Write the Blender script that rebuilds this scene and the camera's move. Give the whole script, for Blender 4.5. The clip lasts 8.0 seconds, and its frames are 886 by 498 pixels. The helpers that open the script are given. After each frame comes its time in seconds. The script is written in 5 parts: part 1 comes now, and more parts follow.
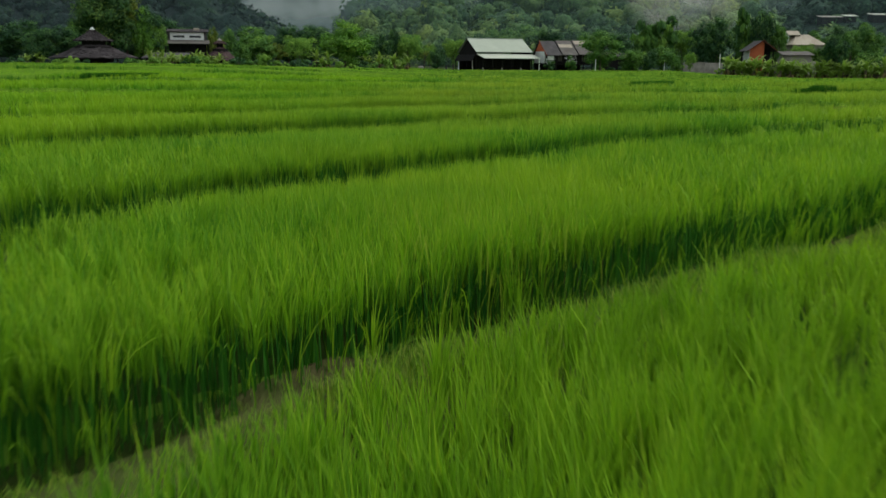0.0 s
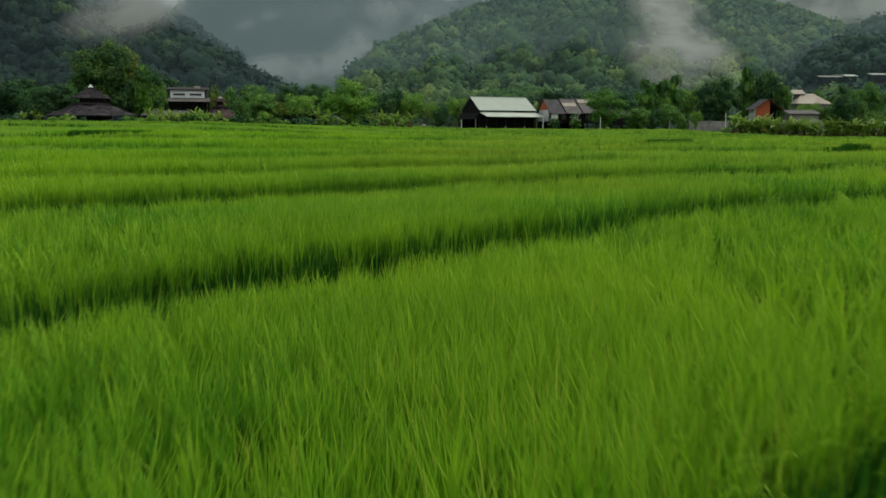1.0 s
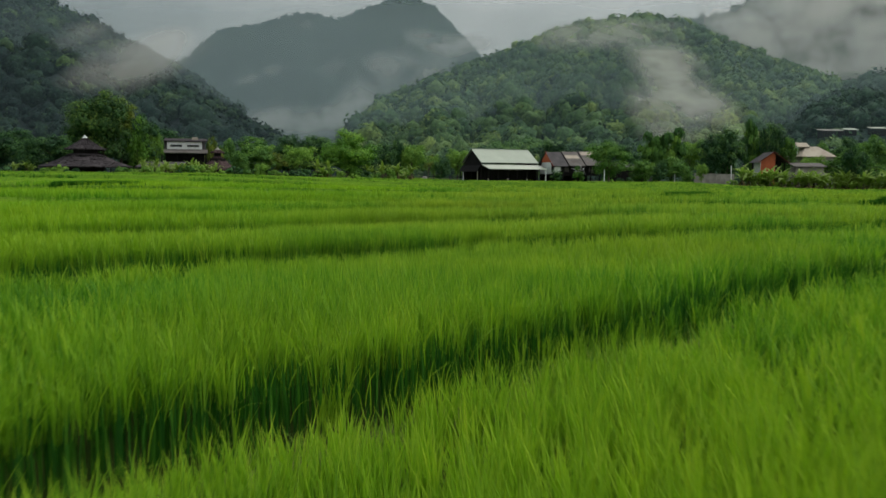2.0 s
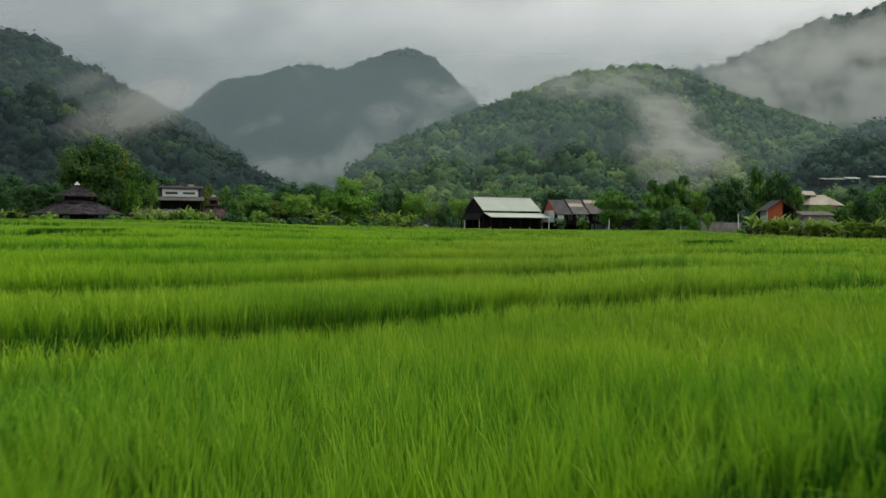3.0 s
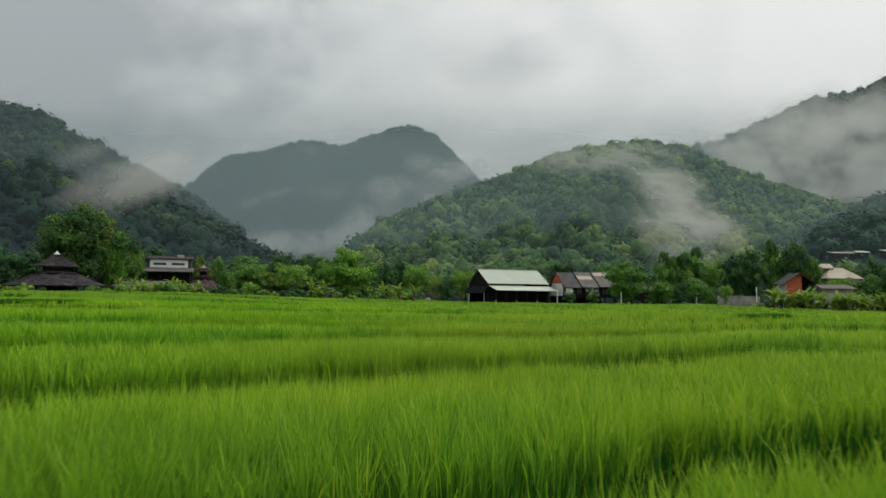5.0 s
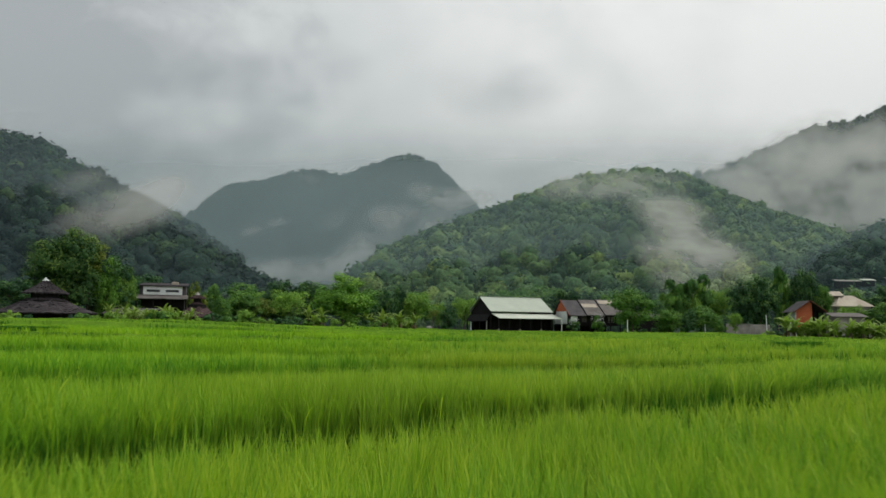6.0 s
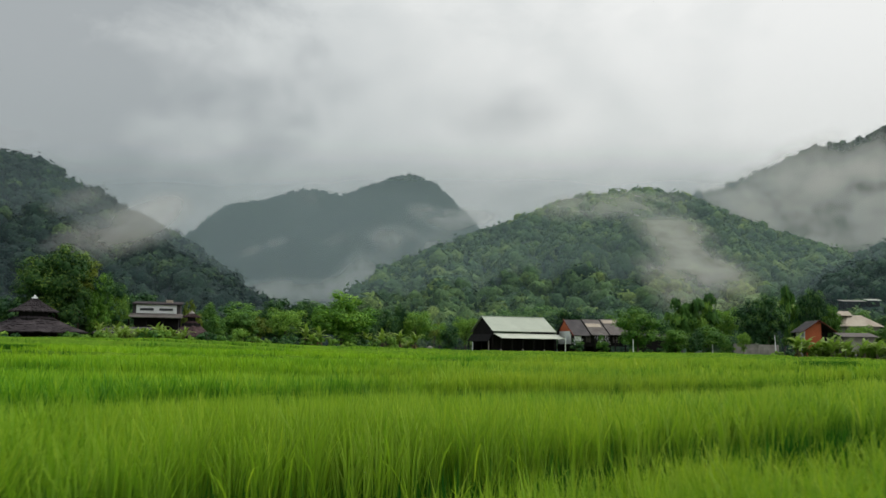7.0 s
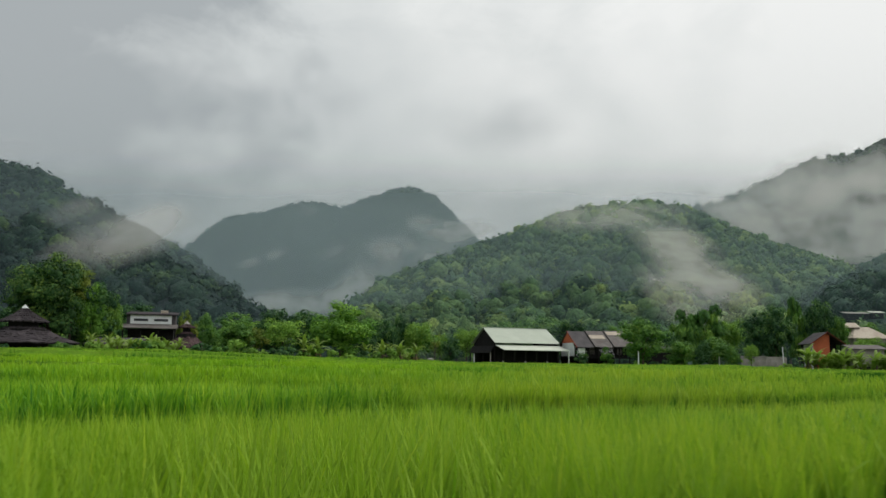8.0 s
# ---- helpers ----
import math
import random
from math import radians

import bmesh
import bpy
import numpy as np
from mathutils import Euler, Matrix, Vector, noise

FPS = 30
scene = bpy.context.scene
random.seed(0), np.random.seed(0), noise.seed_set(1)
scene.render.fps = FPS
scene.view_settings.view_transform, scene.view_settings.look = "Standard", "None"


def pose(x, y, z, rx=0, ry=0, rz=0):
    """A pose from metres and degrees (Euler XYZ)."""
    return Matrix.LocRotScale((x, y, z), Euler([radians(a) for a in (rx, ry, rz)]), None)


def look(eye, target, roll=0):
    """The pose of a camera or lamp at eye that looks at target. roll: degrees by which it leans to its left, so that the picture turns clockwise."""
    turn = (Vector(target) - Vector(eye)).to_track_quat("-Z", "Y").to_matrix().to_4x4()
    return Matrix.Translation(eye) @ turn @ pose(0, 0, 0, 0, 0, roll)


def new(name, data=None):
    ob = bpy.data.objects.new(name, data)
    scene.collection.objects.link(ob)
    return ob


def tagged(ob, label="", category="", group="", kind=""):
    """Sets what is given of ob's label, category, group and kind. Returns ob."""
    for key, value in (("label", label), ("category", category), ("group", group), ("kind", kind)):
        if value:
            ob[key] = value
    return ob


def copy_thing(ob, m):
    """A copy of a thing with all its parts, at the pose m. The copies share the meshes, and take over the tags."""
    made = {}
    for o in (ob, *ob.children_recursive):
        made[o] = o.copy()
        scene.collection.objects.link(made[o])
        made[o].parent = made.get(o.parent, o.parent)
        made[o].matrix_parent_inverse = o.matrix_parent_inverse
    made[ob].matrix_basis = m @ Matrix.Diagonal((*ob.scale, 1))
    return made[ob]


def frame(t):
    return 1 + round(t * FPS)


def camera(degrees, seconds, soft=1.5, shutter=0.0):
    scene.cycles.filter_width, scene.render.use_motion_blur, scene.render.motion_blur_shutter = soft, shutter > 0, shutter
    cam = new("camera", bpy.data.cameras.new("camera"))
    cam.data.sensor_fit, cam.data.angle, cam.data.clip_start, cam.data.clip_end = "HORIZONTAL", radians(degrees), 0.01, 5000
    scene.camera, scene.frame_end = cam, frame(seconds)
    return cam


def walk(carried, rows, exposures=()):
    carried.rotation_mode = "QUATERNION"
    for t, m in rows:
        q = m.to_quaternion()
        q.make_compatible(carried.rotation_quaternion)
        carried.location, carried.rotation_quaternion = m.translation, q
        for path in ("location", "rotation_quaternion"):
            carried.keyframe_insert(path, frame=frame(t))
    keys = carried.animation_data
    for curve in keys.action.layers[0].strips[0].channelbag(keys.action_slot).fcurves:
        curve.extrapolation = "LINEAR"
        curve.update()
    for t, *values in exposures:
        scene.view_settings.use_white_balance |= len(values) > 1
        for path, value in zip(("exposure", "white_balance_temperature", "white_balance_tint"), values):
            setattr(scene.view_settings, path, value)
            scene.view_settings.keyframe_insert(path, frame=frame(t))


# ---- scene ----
cam = camera(58.0, 8.0, 1.5, 0.35)
PATH = [
    (0, (0.606, 2.599, 2.499), (0.476, 4.541, 2.041), 0.4),
    (0.5, (0.304, 4.583, 2.414), (0.172, 6.54, 2.023), 0.45),
    (1, (-0.003, 6.49, 2.356), (-0.139, 8.46, 2.037), 0.45),
    (1.5, (-0.294, 8.345, 2.278), (-0.431, 10.324, 2.024), 0.5),
    (3, (-1.17, 14.029, 2.121), (-1.308, 16.023, 2.052), 0.6),
    (3.5, (-1.444, 15.925, 2.045), (-1.584, 17.92, 2.028), 0.65),
    (4, (-1.723, 17.806, 1.976), (-1.863, 19.801, 2.009), 0.7),
    (4.5, (-1.988, 19.634, 1.912), (-2.128, 21.627, 1.988), 0.7),
    (6, (-2.62, 24.833, 1.719), (-2.763, 26.818, 1.908), 0.7),
    (6.5, (-2.841, 26.356, 1.653), (-2.984, 28.34, 1.868), 0.7),
    (7, (-3.06, 27.845, 1.586), (-3.203, 29.825, 1.826), 0.75),
    (7.5, (-3.325, 29.215, 1.517), (-3.467, 31.194, 1.775), 0.8),
    (8, (-3.611, 30.481, 1.448), (-3.752, 32.458, 1.719), 0.8),
]
EXPOSURES = [(0, -0.17, 6350, 5), (1.5, -0.17, 6420, 7), (3.5, -0.06, 6500, 10), (8, 0.0, 6500, 10)]
walk(cam, [(t, look(eye, target, roll)) for t, eye, target, roll in PATH], EXPOSURES)


# ---- node helpers ----
def node(tree, kind, **values):
    n = tree.nodes.new(kind)
    for key, value in values.items():
        n.inputs[key.replace("_", " ")].default_value = value
    return n


def ramp(tree, fac, stops):
    n = tree.nodes.new("ShaderNodeValToRGB")
    els = n.color_ramp.elements
    while len(els) < len(stops):
        els.new(0.5)
    for el, (pos, col) in zip(els, stops):
        el.position, el.color = pos, (*col, 1) if len(col) == 3 else col
    tree.links.new(fac, n.inputs["Fac"])
    return n.outputs["Color"]


def math_node(tree, op, a, b=0.0, clamp=False):
    n = tree.nodes.new("ShaderNodeMath")
    n.operation, n.use_clamp = op, clamp
    for sock, v in zip(n.inputs, (a, b)):
        if isinstance(v, (int, float)):
            sock.default_value = v
        else:
            tree.links.new(v, sock)
    return n.outputs[0]


def mix_col(tree, fac, a, b, mode="MIX"):
    n = tree.nodes.new("ShaderNodeMix")
    n.data_type, n.blend_type = "RGBA", mode
    for sock, v in ((n.inputs[0], fac), (n.inputs[6], a), (n.inputs[7], b)):
        if isinstance(v, (int, float)):
            sock.default_value = v
        elif isinstance(v, tuple):
            sock.default_value = (*v, 1)
        else:
            tree.links.new(v, sock)
    return n.outputs[2]


def noise_tex(tree, scale, detail=4.0, vec=None, rough=0.55, distortion=0.0):
    n = node(tree, "ShaderNodeTexNoise", Scale=scale, Detail=detail, Roughness=rough, Distortion=distortion)
    if vec is not None:
        tree.links.new(vec, n.inputs["Vector"])
    return n.outputs["Fac"]


def material(name):
    m = bpy.data.materials.new(name)
    m.use_nodes = True
    m.node_tree.nodes.clear()
    out = m.node_tree.nodes.new("ShaderNodeOutputMaterial")
    return m, m.node_tree, out


def position(tree, scale=(1, 1, 1)):
    g = tree.nodes.new("ShaderNodeNewGeometry")
    mp = node(tree, "ShaderNodeMapping")
    mp.inputs["Scale"].default_value = scale
    tree.links.new(g.outputs["Position"], mp.inputs["Vector"])
    return mp.outputs["Vector"]


# ---- world, sun ----
CLOUD_AT = (0.012, 0.959, 0.285)  # direction of a small darker cloud
SUN_EL, SUN_AZ = 52.0, 60.0  # degrees; azimuth clockwise from +y
world = bpy.data.worlds.new("overcast_sky")
scene.world = world
world.use_nodes = True
wt = world.node_tree
wt.nodes.clear()
w_out = wt.nodes.new("ShaderNodeOutputWorld")
bg = wt.nodes.new("ShaderNodeBackground")
sky = wt.nodes.new("ShaderNodeTexSky")
sky.sky_type, sky.sun_disc = "NISHITA", False
sky.sun_elevation, sky.sun_rotation = radians(SUN_EL), radians(SUN_AZ)
sky.air_density, sky.dust_density = 1.5, 3.0
tc = wt.nodes.new("ShaderNodeTexCoord")
mp = node(wt, "ShaderNodeMapping")
mp.inputs["Scale"].default_value = (1.0, 1.0, 1.6)
mp.inputs["Location"].default_value = (0.35, 0.1, 0.2)
mp.inputs["Rotation"].default_value = (0.25, 0.45, 0.3)
wt.links.new(tc.outputs["Generated"], mp.inputs["Vector"])
big = noise_tex(wt, 2.0, 3.0, mp.outputs["Vector"], 0.5, 0.3)
small = noise_tex(wt, 5.0, 5.0, mp.outputs["Vector"], 0.55, 0.4)
cl = math_node(wt, "ADD", math_node(wt, "MULTIPLY", big, 0.5), math_node(wt, "MULTIPLY", small, 0.3))
sep = wt.nodes.new("ShaderNodeSeparateXYZ")
wt.links.new(tc.outputs["Generated"], sep.inputs[0])
side = math_node(wt, "ADD", math_node(wt, "MULTIPLY", sep.outputs["X"], 0.54), 0.16)
cl = math_node(wt, "ADD", cl, side)
cl = math_node(wt, "ADD", cl, math_node(wt, "MULTIPLY", math_node(wt, "SUBTRACT", noise_tex(wt, 11.0, 5.0, mp.outputs["Vector"], 0.6, 0.5), 0.5), 0.13))
cloud = ramp(wt, cl, [(0.34, (0.40, 0.43, 0.44)), (0.44, (0.63, 0.66, 0.655)), (0.54, (0.73, 0.752, 0.738)), (0.64, (0.86, 0.87, 0.85))])
lift = node(wt, "ShaderNodeMapRange")
lift.interpolation_type = "SMOOTHSTEP"
wt.links.new(sep.outputs["Z"], lift.inputs["Value"])
for key, v in (("From Min", 0.32), ("From Max", 1.1), ("To Min", 1.0), ("To Max", 2.0)):
    lift.inputs[key].default_value = v
cloud = mix_col(wt, 1.0, cloud, lift.outputs["Result"], "MULTIPLY")
dv = wt.nodes.new("ShaderNodeVectorMath")
dv.operation = "SUBTRACT"
wt.links.new(tc.outputs["Generated"], dv.inputs[0])
dv.inputs[1].default_value = CLOUD_AT
dm = node(wt, "ShaderNodeMapping")
dm.inputs["Scale"].default_value = (1.0, 0.6, 2.6)
wt.links.new(dv.outputs[0], dm.inputs["Vector"])
dl = wt.nodes.new("ShaderNodeVectorMath")
dl.operation = "LENGTH"
wt.links.new(dm.outputs[0], dl.inputs[0])
scrap = math_node(wt, "ADD", dl.outputs["Value"], math_node(wt, "MULTIPLY", math_node(wt, "SUBTRACT", noise_tex(wt, 14.0, 5.0, mp.outputs["Vector"]), 0.5), 0.14))
cloud = mix_col(wt, 1.0, cloud, ramp(wt, scrap, [(0.0, (0.74, 0.75, 0.76)), (0.10, (1, 1, 1))]), "MULTIPLY")
blue = mix_col(wt, 1.0, sky.outputs["Color"], (0.1, 0.1, 0.1), "MULTIPLY")
wt.links.new(mix_col(wt, 0.94, blue, cloud), bg.inputs["Color"])
bg.inputs["Strength"].default_value = 1.0
wt.links.new(bg.outputs[0], w_out.inputs["Surface"])

sun_data = bpy.data.lights.new("sun", "SUN")
sun_data.energy, sun_data.angle, sun_data.color = 1.5, radians(20), (1.0, 0.95, 0.86)
sun = new("sun", sun_data)
az, el = radians(SUN_AZ), radians(SUN_EL)
sun.matrix_world = look((300 * math.sin(az) * math.cos(el), 300 * math.cos(az) * math.cos(el), 300 * math.sin(el)), (0, 0, 0))


# ---- materials ----
def leaf_material(name, cols, gloss=0.45, trans=0.35, patch=None, patch_scale=0.08, far_tint=None, toned=False):
    """Leaves: colour varies leaf by leaf and, softly, from patch to patch."""
    m, t, out = material(name)
    if toned:
        g = t.nodes.new("ShaderNodeAttribute")
        g.attribute_name = "tone"
    else:
        g = t.nodes.new("ShaderNodeNewGeometry")
    col = ramp(t, g.outputs["Fac" if toned else "Random Per Island"], [(i / max(1, len(cols) - 1), c) for i, c in enumerate(cols)])
    if patch:
        n = noise_tex(t, patch_scale, 3.0, position(t))
        f = ramp(t, n, [(0.38, (0, 0, 0)), (0.66, (1, 1, 1))])
        col = mix_col(t, math_node(t, "MULTIPLY", f, 0.6), col, patch)
    if far_tint:  # far and right rice tinted yellower; distance haze and edge falloff are painted in
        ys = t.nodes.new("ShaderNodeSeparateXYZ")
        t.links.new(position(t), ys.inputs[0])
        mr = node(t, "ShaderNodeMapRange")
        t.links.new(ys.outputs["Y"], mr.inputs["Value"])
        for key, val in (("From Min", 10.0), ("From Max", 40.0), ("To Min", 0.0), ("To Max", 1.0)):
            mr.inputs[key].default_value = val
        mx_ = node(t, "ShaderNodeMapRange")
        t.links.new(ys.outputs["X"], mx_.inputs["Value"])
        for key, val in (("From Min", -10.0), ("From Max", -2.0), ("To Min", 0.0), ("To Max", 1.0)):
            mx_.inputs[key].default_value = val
        col = mix_col(t, math_node(t, "MULTIPLY", mr.outputs["Result"], mx_.outputs["Result"]), col, mix_col(t, 1.0, col, far_tint, "MULTIPLY"))
    p = node(t, "ShaderNodeBsdfPrincipled", Roughness=gloss)
    p.inputs["Specular IOR Level"].default_value = 0.12
    tr = t.nodes.new("ShaderNodeBsdfTranslucent")
    t.links.new(col, p.inputs["Base Color"])
    t.links.new(mix_col(t, 1.0, col, (0.95, 1.12, 0.6), "MULTIPLY"), tr.inputs["Color"])
    mx = node(t, "ShaderNodeMixShader", Fac=trans)
    t.links.new(p.outputs[0], mx.inputs[1])
    t.links.new(tr.outputs[0], mx.inputs[2])
    t.links.new(mx.outputs[0], out.inputs["Surface"])
    return m


def rough_material(name, dark, light, scale=2.0, rough=0.85, bump=0.3, stretch=(1, 1, 1), stain=None, metal=0.0, fine=None, spec=0.12):
    """A rough surface with colour variation at two scales and fine relief."""
    m, t, out = material(name)
    v = position(t, stretch)
    a, b = noise_tex(t, scale, 5.0, v), noise_tex(t, fine or scale * 9, 4.0, v)
    f = math_node(t, "ADD", math_node(t, "MULTIPLY", a, 0.65), math_node(t, "MULTIPLY", b, 0.35))
    col = ramp(t, f, [(0.33, dark), (0.66, light)])
    if stain:
        s = ramp(t, noise_tex(t, scale * 0.45, 6.0, v, 0.65), [(0.5, (0, 0, 0)), (0.68, (1, 1, 1))])
        col = mix_col(t, math_node(t, "MULTIPLY", s, 0.7), col, stain)
    p = node(t, "ShaderNodeBsdfPrincipled", Roughness=rough, Metallic=metal)
    p.inputs["Specular IOR Level"].default_value = spec
    t.links.new(col, p.inputs["Base Color"])
    bp = node(t, "ShaderNodeBump", Strength=bump, Distance=0.05)
    t.links.new(b, bp.inputs["Height"])
    t.links.new(bp.outputs[0], p.inputs["Normal"])
    t.links.new(p.outputs[0], out.inputs["Surface"])
    return m


def forest_material(name, cols, scale, bump=1.0, dist=1.5):
    """Tree canopy seen from afar: crown to crown and leaf-clump variation."""
    m, t, out = material(name)
    v = position(t)
    tone = t.nodes.new("ShaderNodeAttribute")
    tone.attribute_name = "tone"
    col = ramp(t, tone.outputs["Fac"], [(i / (len(cols) - 1), c) for i, c in enumerate(cols)])
    leaf = noise_tex(t, scale, 5.0, v, 0.7)
    col = mix_col(t, 1.0, col, ramp(t, leaf, [(0.34, (0.45, 0.48, 0.52)), (0.60, (1.25, 1.22, 1.1))]), "MULTIPLY")
    p = node(t, "ShaderNodeBsdfPrincipled", Roughness=0.8)
    p.inputs["Specular IOR Level"].default_value = 0.15
    t.links.new(col, p.inputs["Base Color"])
    bp = node(t, "ShaderNodeBump", Strength=bump, Distance=dist)
    t.links.new(leaf, bp.inputs["Height"])
    t.links.new(bp.outputs[0], p.inputs["Normal"])
    t.links.new(p.outputs[0], out.inputs["Surface"])
    return m


M = {
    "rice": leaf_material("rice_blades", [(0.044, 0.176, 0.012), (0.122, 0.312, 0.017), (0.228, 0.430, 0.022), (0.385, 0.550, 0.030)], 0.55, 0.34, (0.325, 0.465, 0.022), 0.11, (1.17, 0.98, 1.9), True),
    # deep stem green, painted darker still for the shade below the leaves
    "shade_green": leaf_material("rice_stems", [(0.018, 0.092, 0.010), (0.034, 0.140, 0.012), (0.066, 0.205, 0.015)], 0.7, 0.2),
    "straw": leaf_material("yellowing_leaves", [(0.17, 0.34, 0.020), (0.27, 0.42, 0.025), (0.38, 0.46, 0.05)], 0.6, 0.4),
    "rice_sheet": rough_material("rice_canopy", (0.060, 0.135, 0.014), (0.125, 0.225, 0.022), 0.5, 0.9, 0.8, (1, 1, 1), (0.12, 0.21, 0.014), fine=7.0, spec=0.0),
    "ground": rough_material("grassy_ground", (0.02, 0.035, 0.008), (0.05, 0.075, 0.018), 0.25, 0.95, 0.5, stain=(0.05, 0.042, 0.024), spec=0.0),
    "bund": rough_material("bund_turf", (0.040, 0.060, 0.016), (0.085, 0.095, 0.032), 1.8, 0.95, 0.6, stain=(0.110, 0.088, 0.046), spec=0.0),
    "turf": leaf_material("short_turf", [(0.075, 0.175, 0.018), (0.160, 0.270, 0.026), (0.270, 0.330, 0.050)], 0.7, 0.3),
    "bark": rough_material("bark", (0.05, 0.04, 0.03), (0.13, 0.11, 0.085), 3.0, 0.9, 0.6, (1, 1, 0.3)),
    "leaf_dark": leaf_material("dark_leaves", [(0.013, 0.043, 0.022), (0.040, 0.108, 0.036), (0.112, 0.212, 0.047)], 0.6, 0.22, toned=True),
    "leaf_oak": leaf_material("oak_leaves", [(0.016, 0.050, 0.020), (0.046, 0.112, 0.028), (0.160, 0.240, 0.045)], 0.6, 0.22, toned=True),
    "leaf_mid": leaf_material("green_leaves", [(0.034, 0.098, 0.026), (0.085, 0.195, 0.036), (0.185, 0.325, 0.050)], 0.6, 0.24, toned=True),
    "leaf_bright": leaf_material("bright_leaves", [(0.050, 0.135, 0.024), (0.120, 0.265, 0.034), (0.220, 0.390, 0.046)], 0.6, 0.25, toned=True),
    "leaf_light": leaf_material("light_leaves", [(0.078, 0.175, 0.034), (0.165, 0.300, 0.048), (0.270, 0.420, 0.075)], 0.6, 0.28, toned=True),
    "leaf_yellow": leaf_material("yellow_leaves", [(0.085, 0.140, 0.028), (0.150, 0.200, 0.034), (0.230, 0.260, 0.045)], 0.6, 0.35, toned=True),
    "banana": leaf_material("banana_leaves", [(0.13, 0.22, 0.045), (0.26, 0.35, 0.080), (0.46, 0.50, 0.17)], 0.5, 0.4),
    "dry_leaf": leaf_material("dry_leaves", [(0.10, 0.075, 0.035), (0.19, 0.15, 0.07), (0.30, 0.26, 0.12)], 0.8, 0.25),
    "forest_near": forest_material("forest_near", [(0.018, 0.052, 0.028), (0.042, 0.100, 0.040), (0.084, 0.160, 0.048), (0.165, 0.245, 0.058)], 0.55),
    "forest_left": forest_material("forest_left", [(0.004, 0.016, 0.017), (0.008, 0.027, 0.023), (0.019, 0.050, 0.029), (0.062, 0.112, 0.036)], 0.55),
    "forest_low": forest_material("forest_low", [(0.011, 0.036, 0.027), (0.021, 0.060, 0.036), (0.046, 0.100, 0.045)], 0.55),
    "forest_far": forest_material("forest_far", [(0.010, 0.028, 0.020), (0.026, 0.058, 0.032), (0.052, 0.098, 0.042)], 0.07, 1.0, 9.0),
    "metal_roof": rough_material("pale_metal_roof", (0.28, 0.32, 0.26), (0.36, 0.40, 0.33), 0.35, 0.55, 0.1, (1, 1, 1), (0.24, 0.27, 0.22), spec=0.3),
    "metal_roof_lower": rough_material("white_metal_roof", (0.40, 0.43, 0.36), (0.50, 0.53, 0.45), 0.5, 0.5, 0.1),
    "shingle": rough_material("dark_shingle", (0.016, 0.014, 0.016), (0.058, 0.050, 0.055), 0.9, 0.95, 0.9, (1, 1, 1.6), (0.085, 0.074, 0.078), fine=7.0),
    "shingle_red": rough_material("brown_shingle", (0.030, 0.020, 0.022), (0.095, 0.062, 0.064), 0.9, 0.95, 0.9, (1, 1, 1.6), (0.11, 0.078, 0.076), fine=7.0),
    "tile_brown": rough_material("brown_roof_sheets", (0.080, 0.074, 0.070), (0.155, 0.142, 0.134), 0.7, 0.8, 0.3, stain=(0.085, 0.065, 0.06), fine=6.0),
    "tile_dark": rough_material("dark_roof_sheets", (0.045, 0.042, 0.046), (0.09, 0.083, 0.085), 0.7, 0.8, 0.3, stain=(0.05, 0.05, 0.06), fine=6.0),
    "tan_roof": rough_material("tan_roof_sheets", (0.30, 0.26, 0.21), (0.44, 0.39, 0.32), 0.6, 0.8, 0.3, stain=(0.26, 0.21, 0.17), fine=6.0),
    "dark_wood": rough_material("dark_wood", (0.006, 0.006, 0.007), (0.019, 0.017, 0.017), 1.5, 0.8, 0.4, (1, 1, 0.3)),
    "white_paint": rough_material("white_paint", (0.62, 0.64, 0.65), (0.78, 0.80, 0.80), 0.8, 0.7, 0.1, stain=(0.52, 0.52, 0.50)),
    "orange_paint": rough_material("orange_paint", (0.34, 0.085, 0.038), (0.46, 0.13, 0.058), 0.9, 0.7, 0.1, stain=(0.36, 0.10, 0.05)),
    "dark_red": rough_material("dark_red_paint", (0.10, 0.028, 0.022), (0.17, 0.048, 0.034), 0.9, 0.8, 0.1, stain=(0.08, 0.03, 0.025)),
    "concrete": rough_material("grey_concrete", (0.22, 0.21, 0.19), (0.36, 0.34, 0.31), 0.8, 0.9, 0.3, stain=(0.13, 0.13, 0.11)),
    "glass_dark": rough_material("dark_window", (0.03, 0.035, 0.04), (0.06, 0.065, 0.07), 0.5, 0.15, 0.02),
}


# ---- mesh helpers ----
def np_mesh(name, verts, quads=None, tris=None, mat=None, smooth=False, uv=None):
    verts = np.asarray(verts, np.float32)
    quads = np.zeros((0, 4), np.int32) if quads is None else np.asarray(quads, np.int32)
    tris = np.zeros((0, 3), np.int32) if tris is None else np.asarray(tris, np.int32)
    me = bpy.data.meshes.new(name)
    me.vertices.add(len(verts))
    me.vertices.foreach_set("co", verts.ravel())
    loops = np.concatenate([quads.ravel(), tris.ravel()])
    me.loops.add(len(loops))
    me.loops.foreach_set("vertex_index", loops)
    n = len(quads) + len(tris)
    me.polygons.add(n)
    starts = np.concatenate([np.arange(len(quads)) * 4, len(quads) * 4 + np.arange(len(tris)) * 3]).astype(np.int32)
    me.polygons.foreach_set("loop_start", starts)
    if smooth:
        me.polygons.foreach_set("use_smooth", np.ones(n, bool))
    if uv is not None:
        layer = me.uv_layers.new(name="UVMap")
        layer.data.foreach_set("uv", np.asarray(uv, np.float32)[loops].ravel())
    if mat:
        me.materials.append(mat)
    me.update(calc_edges=True)
    me.validate()
    return me


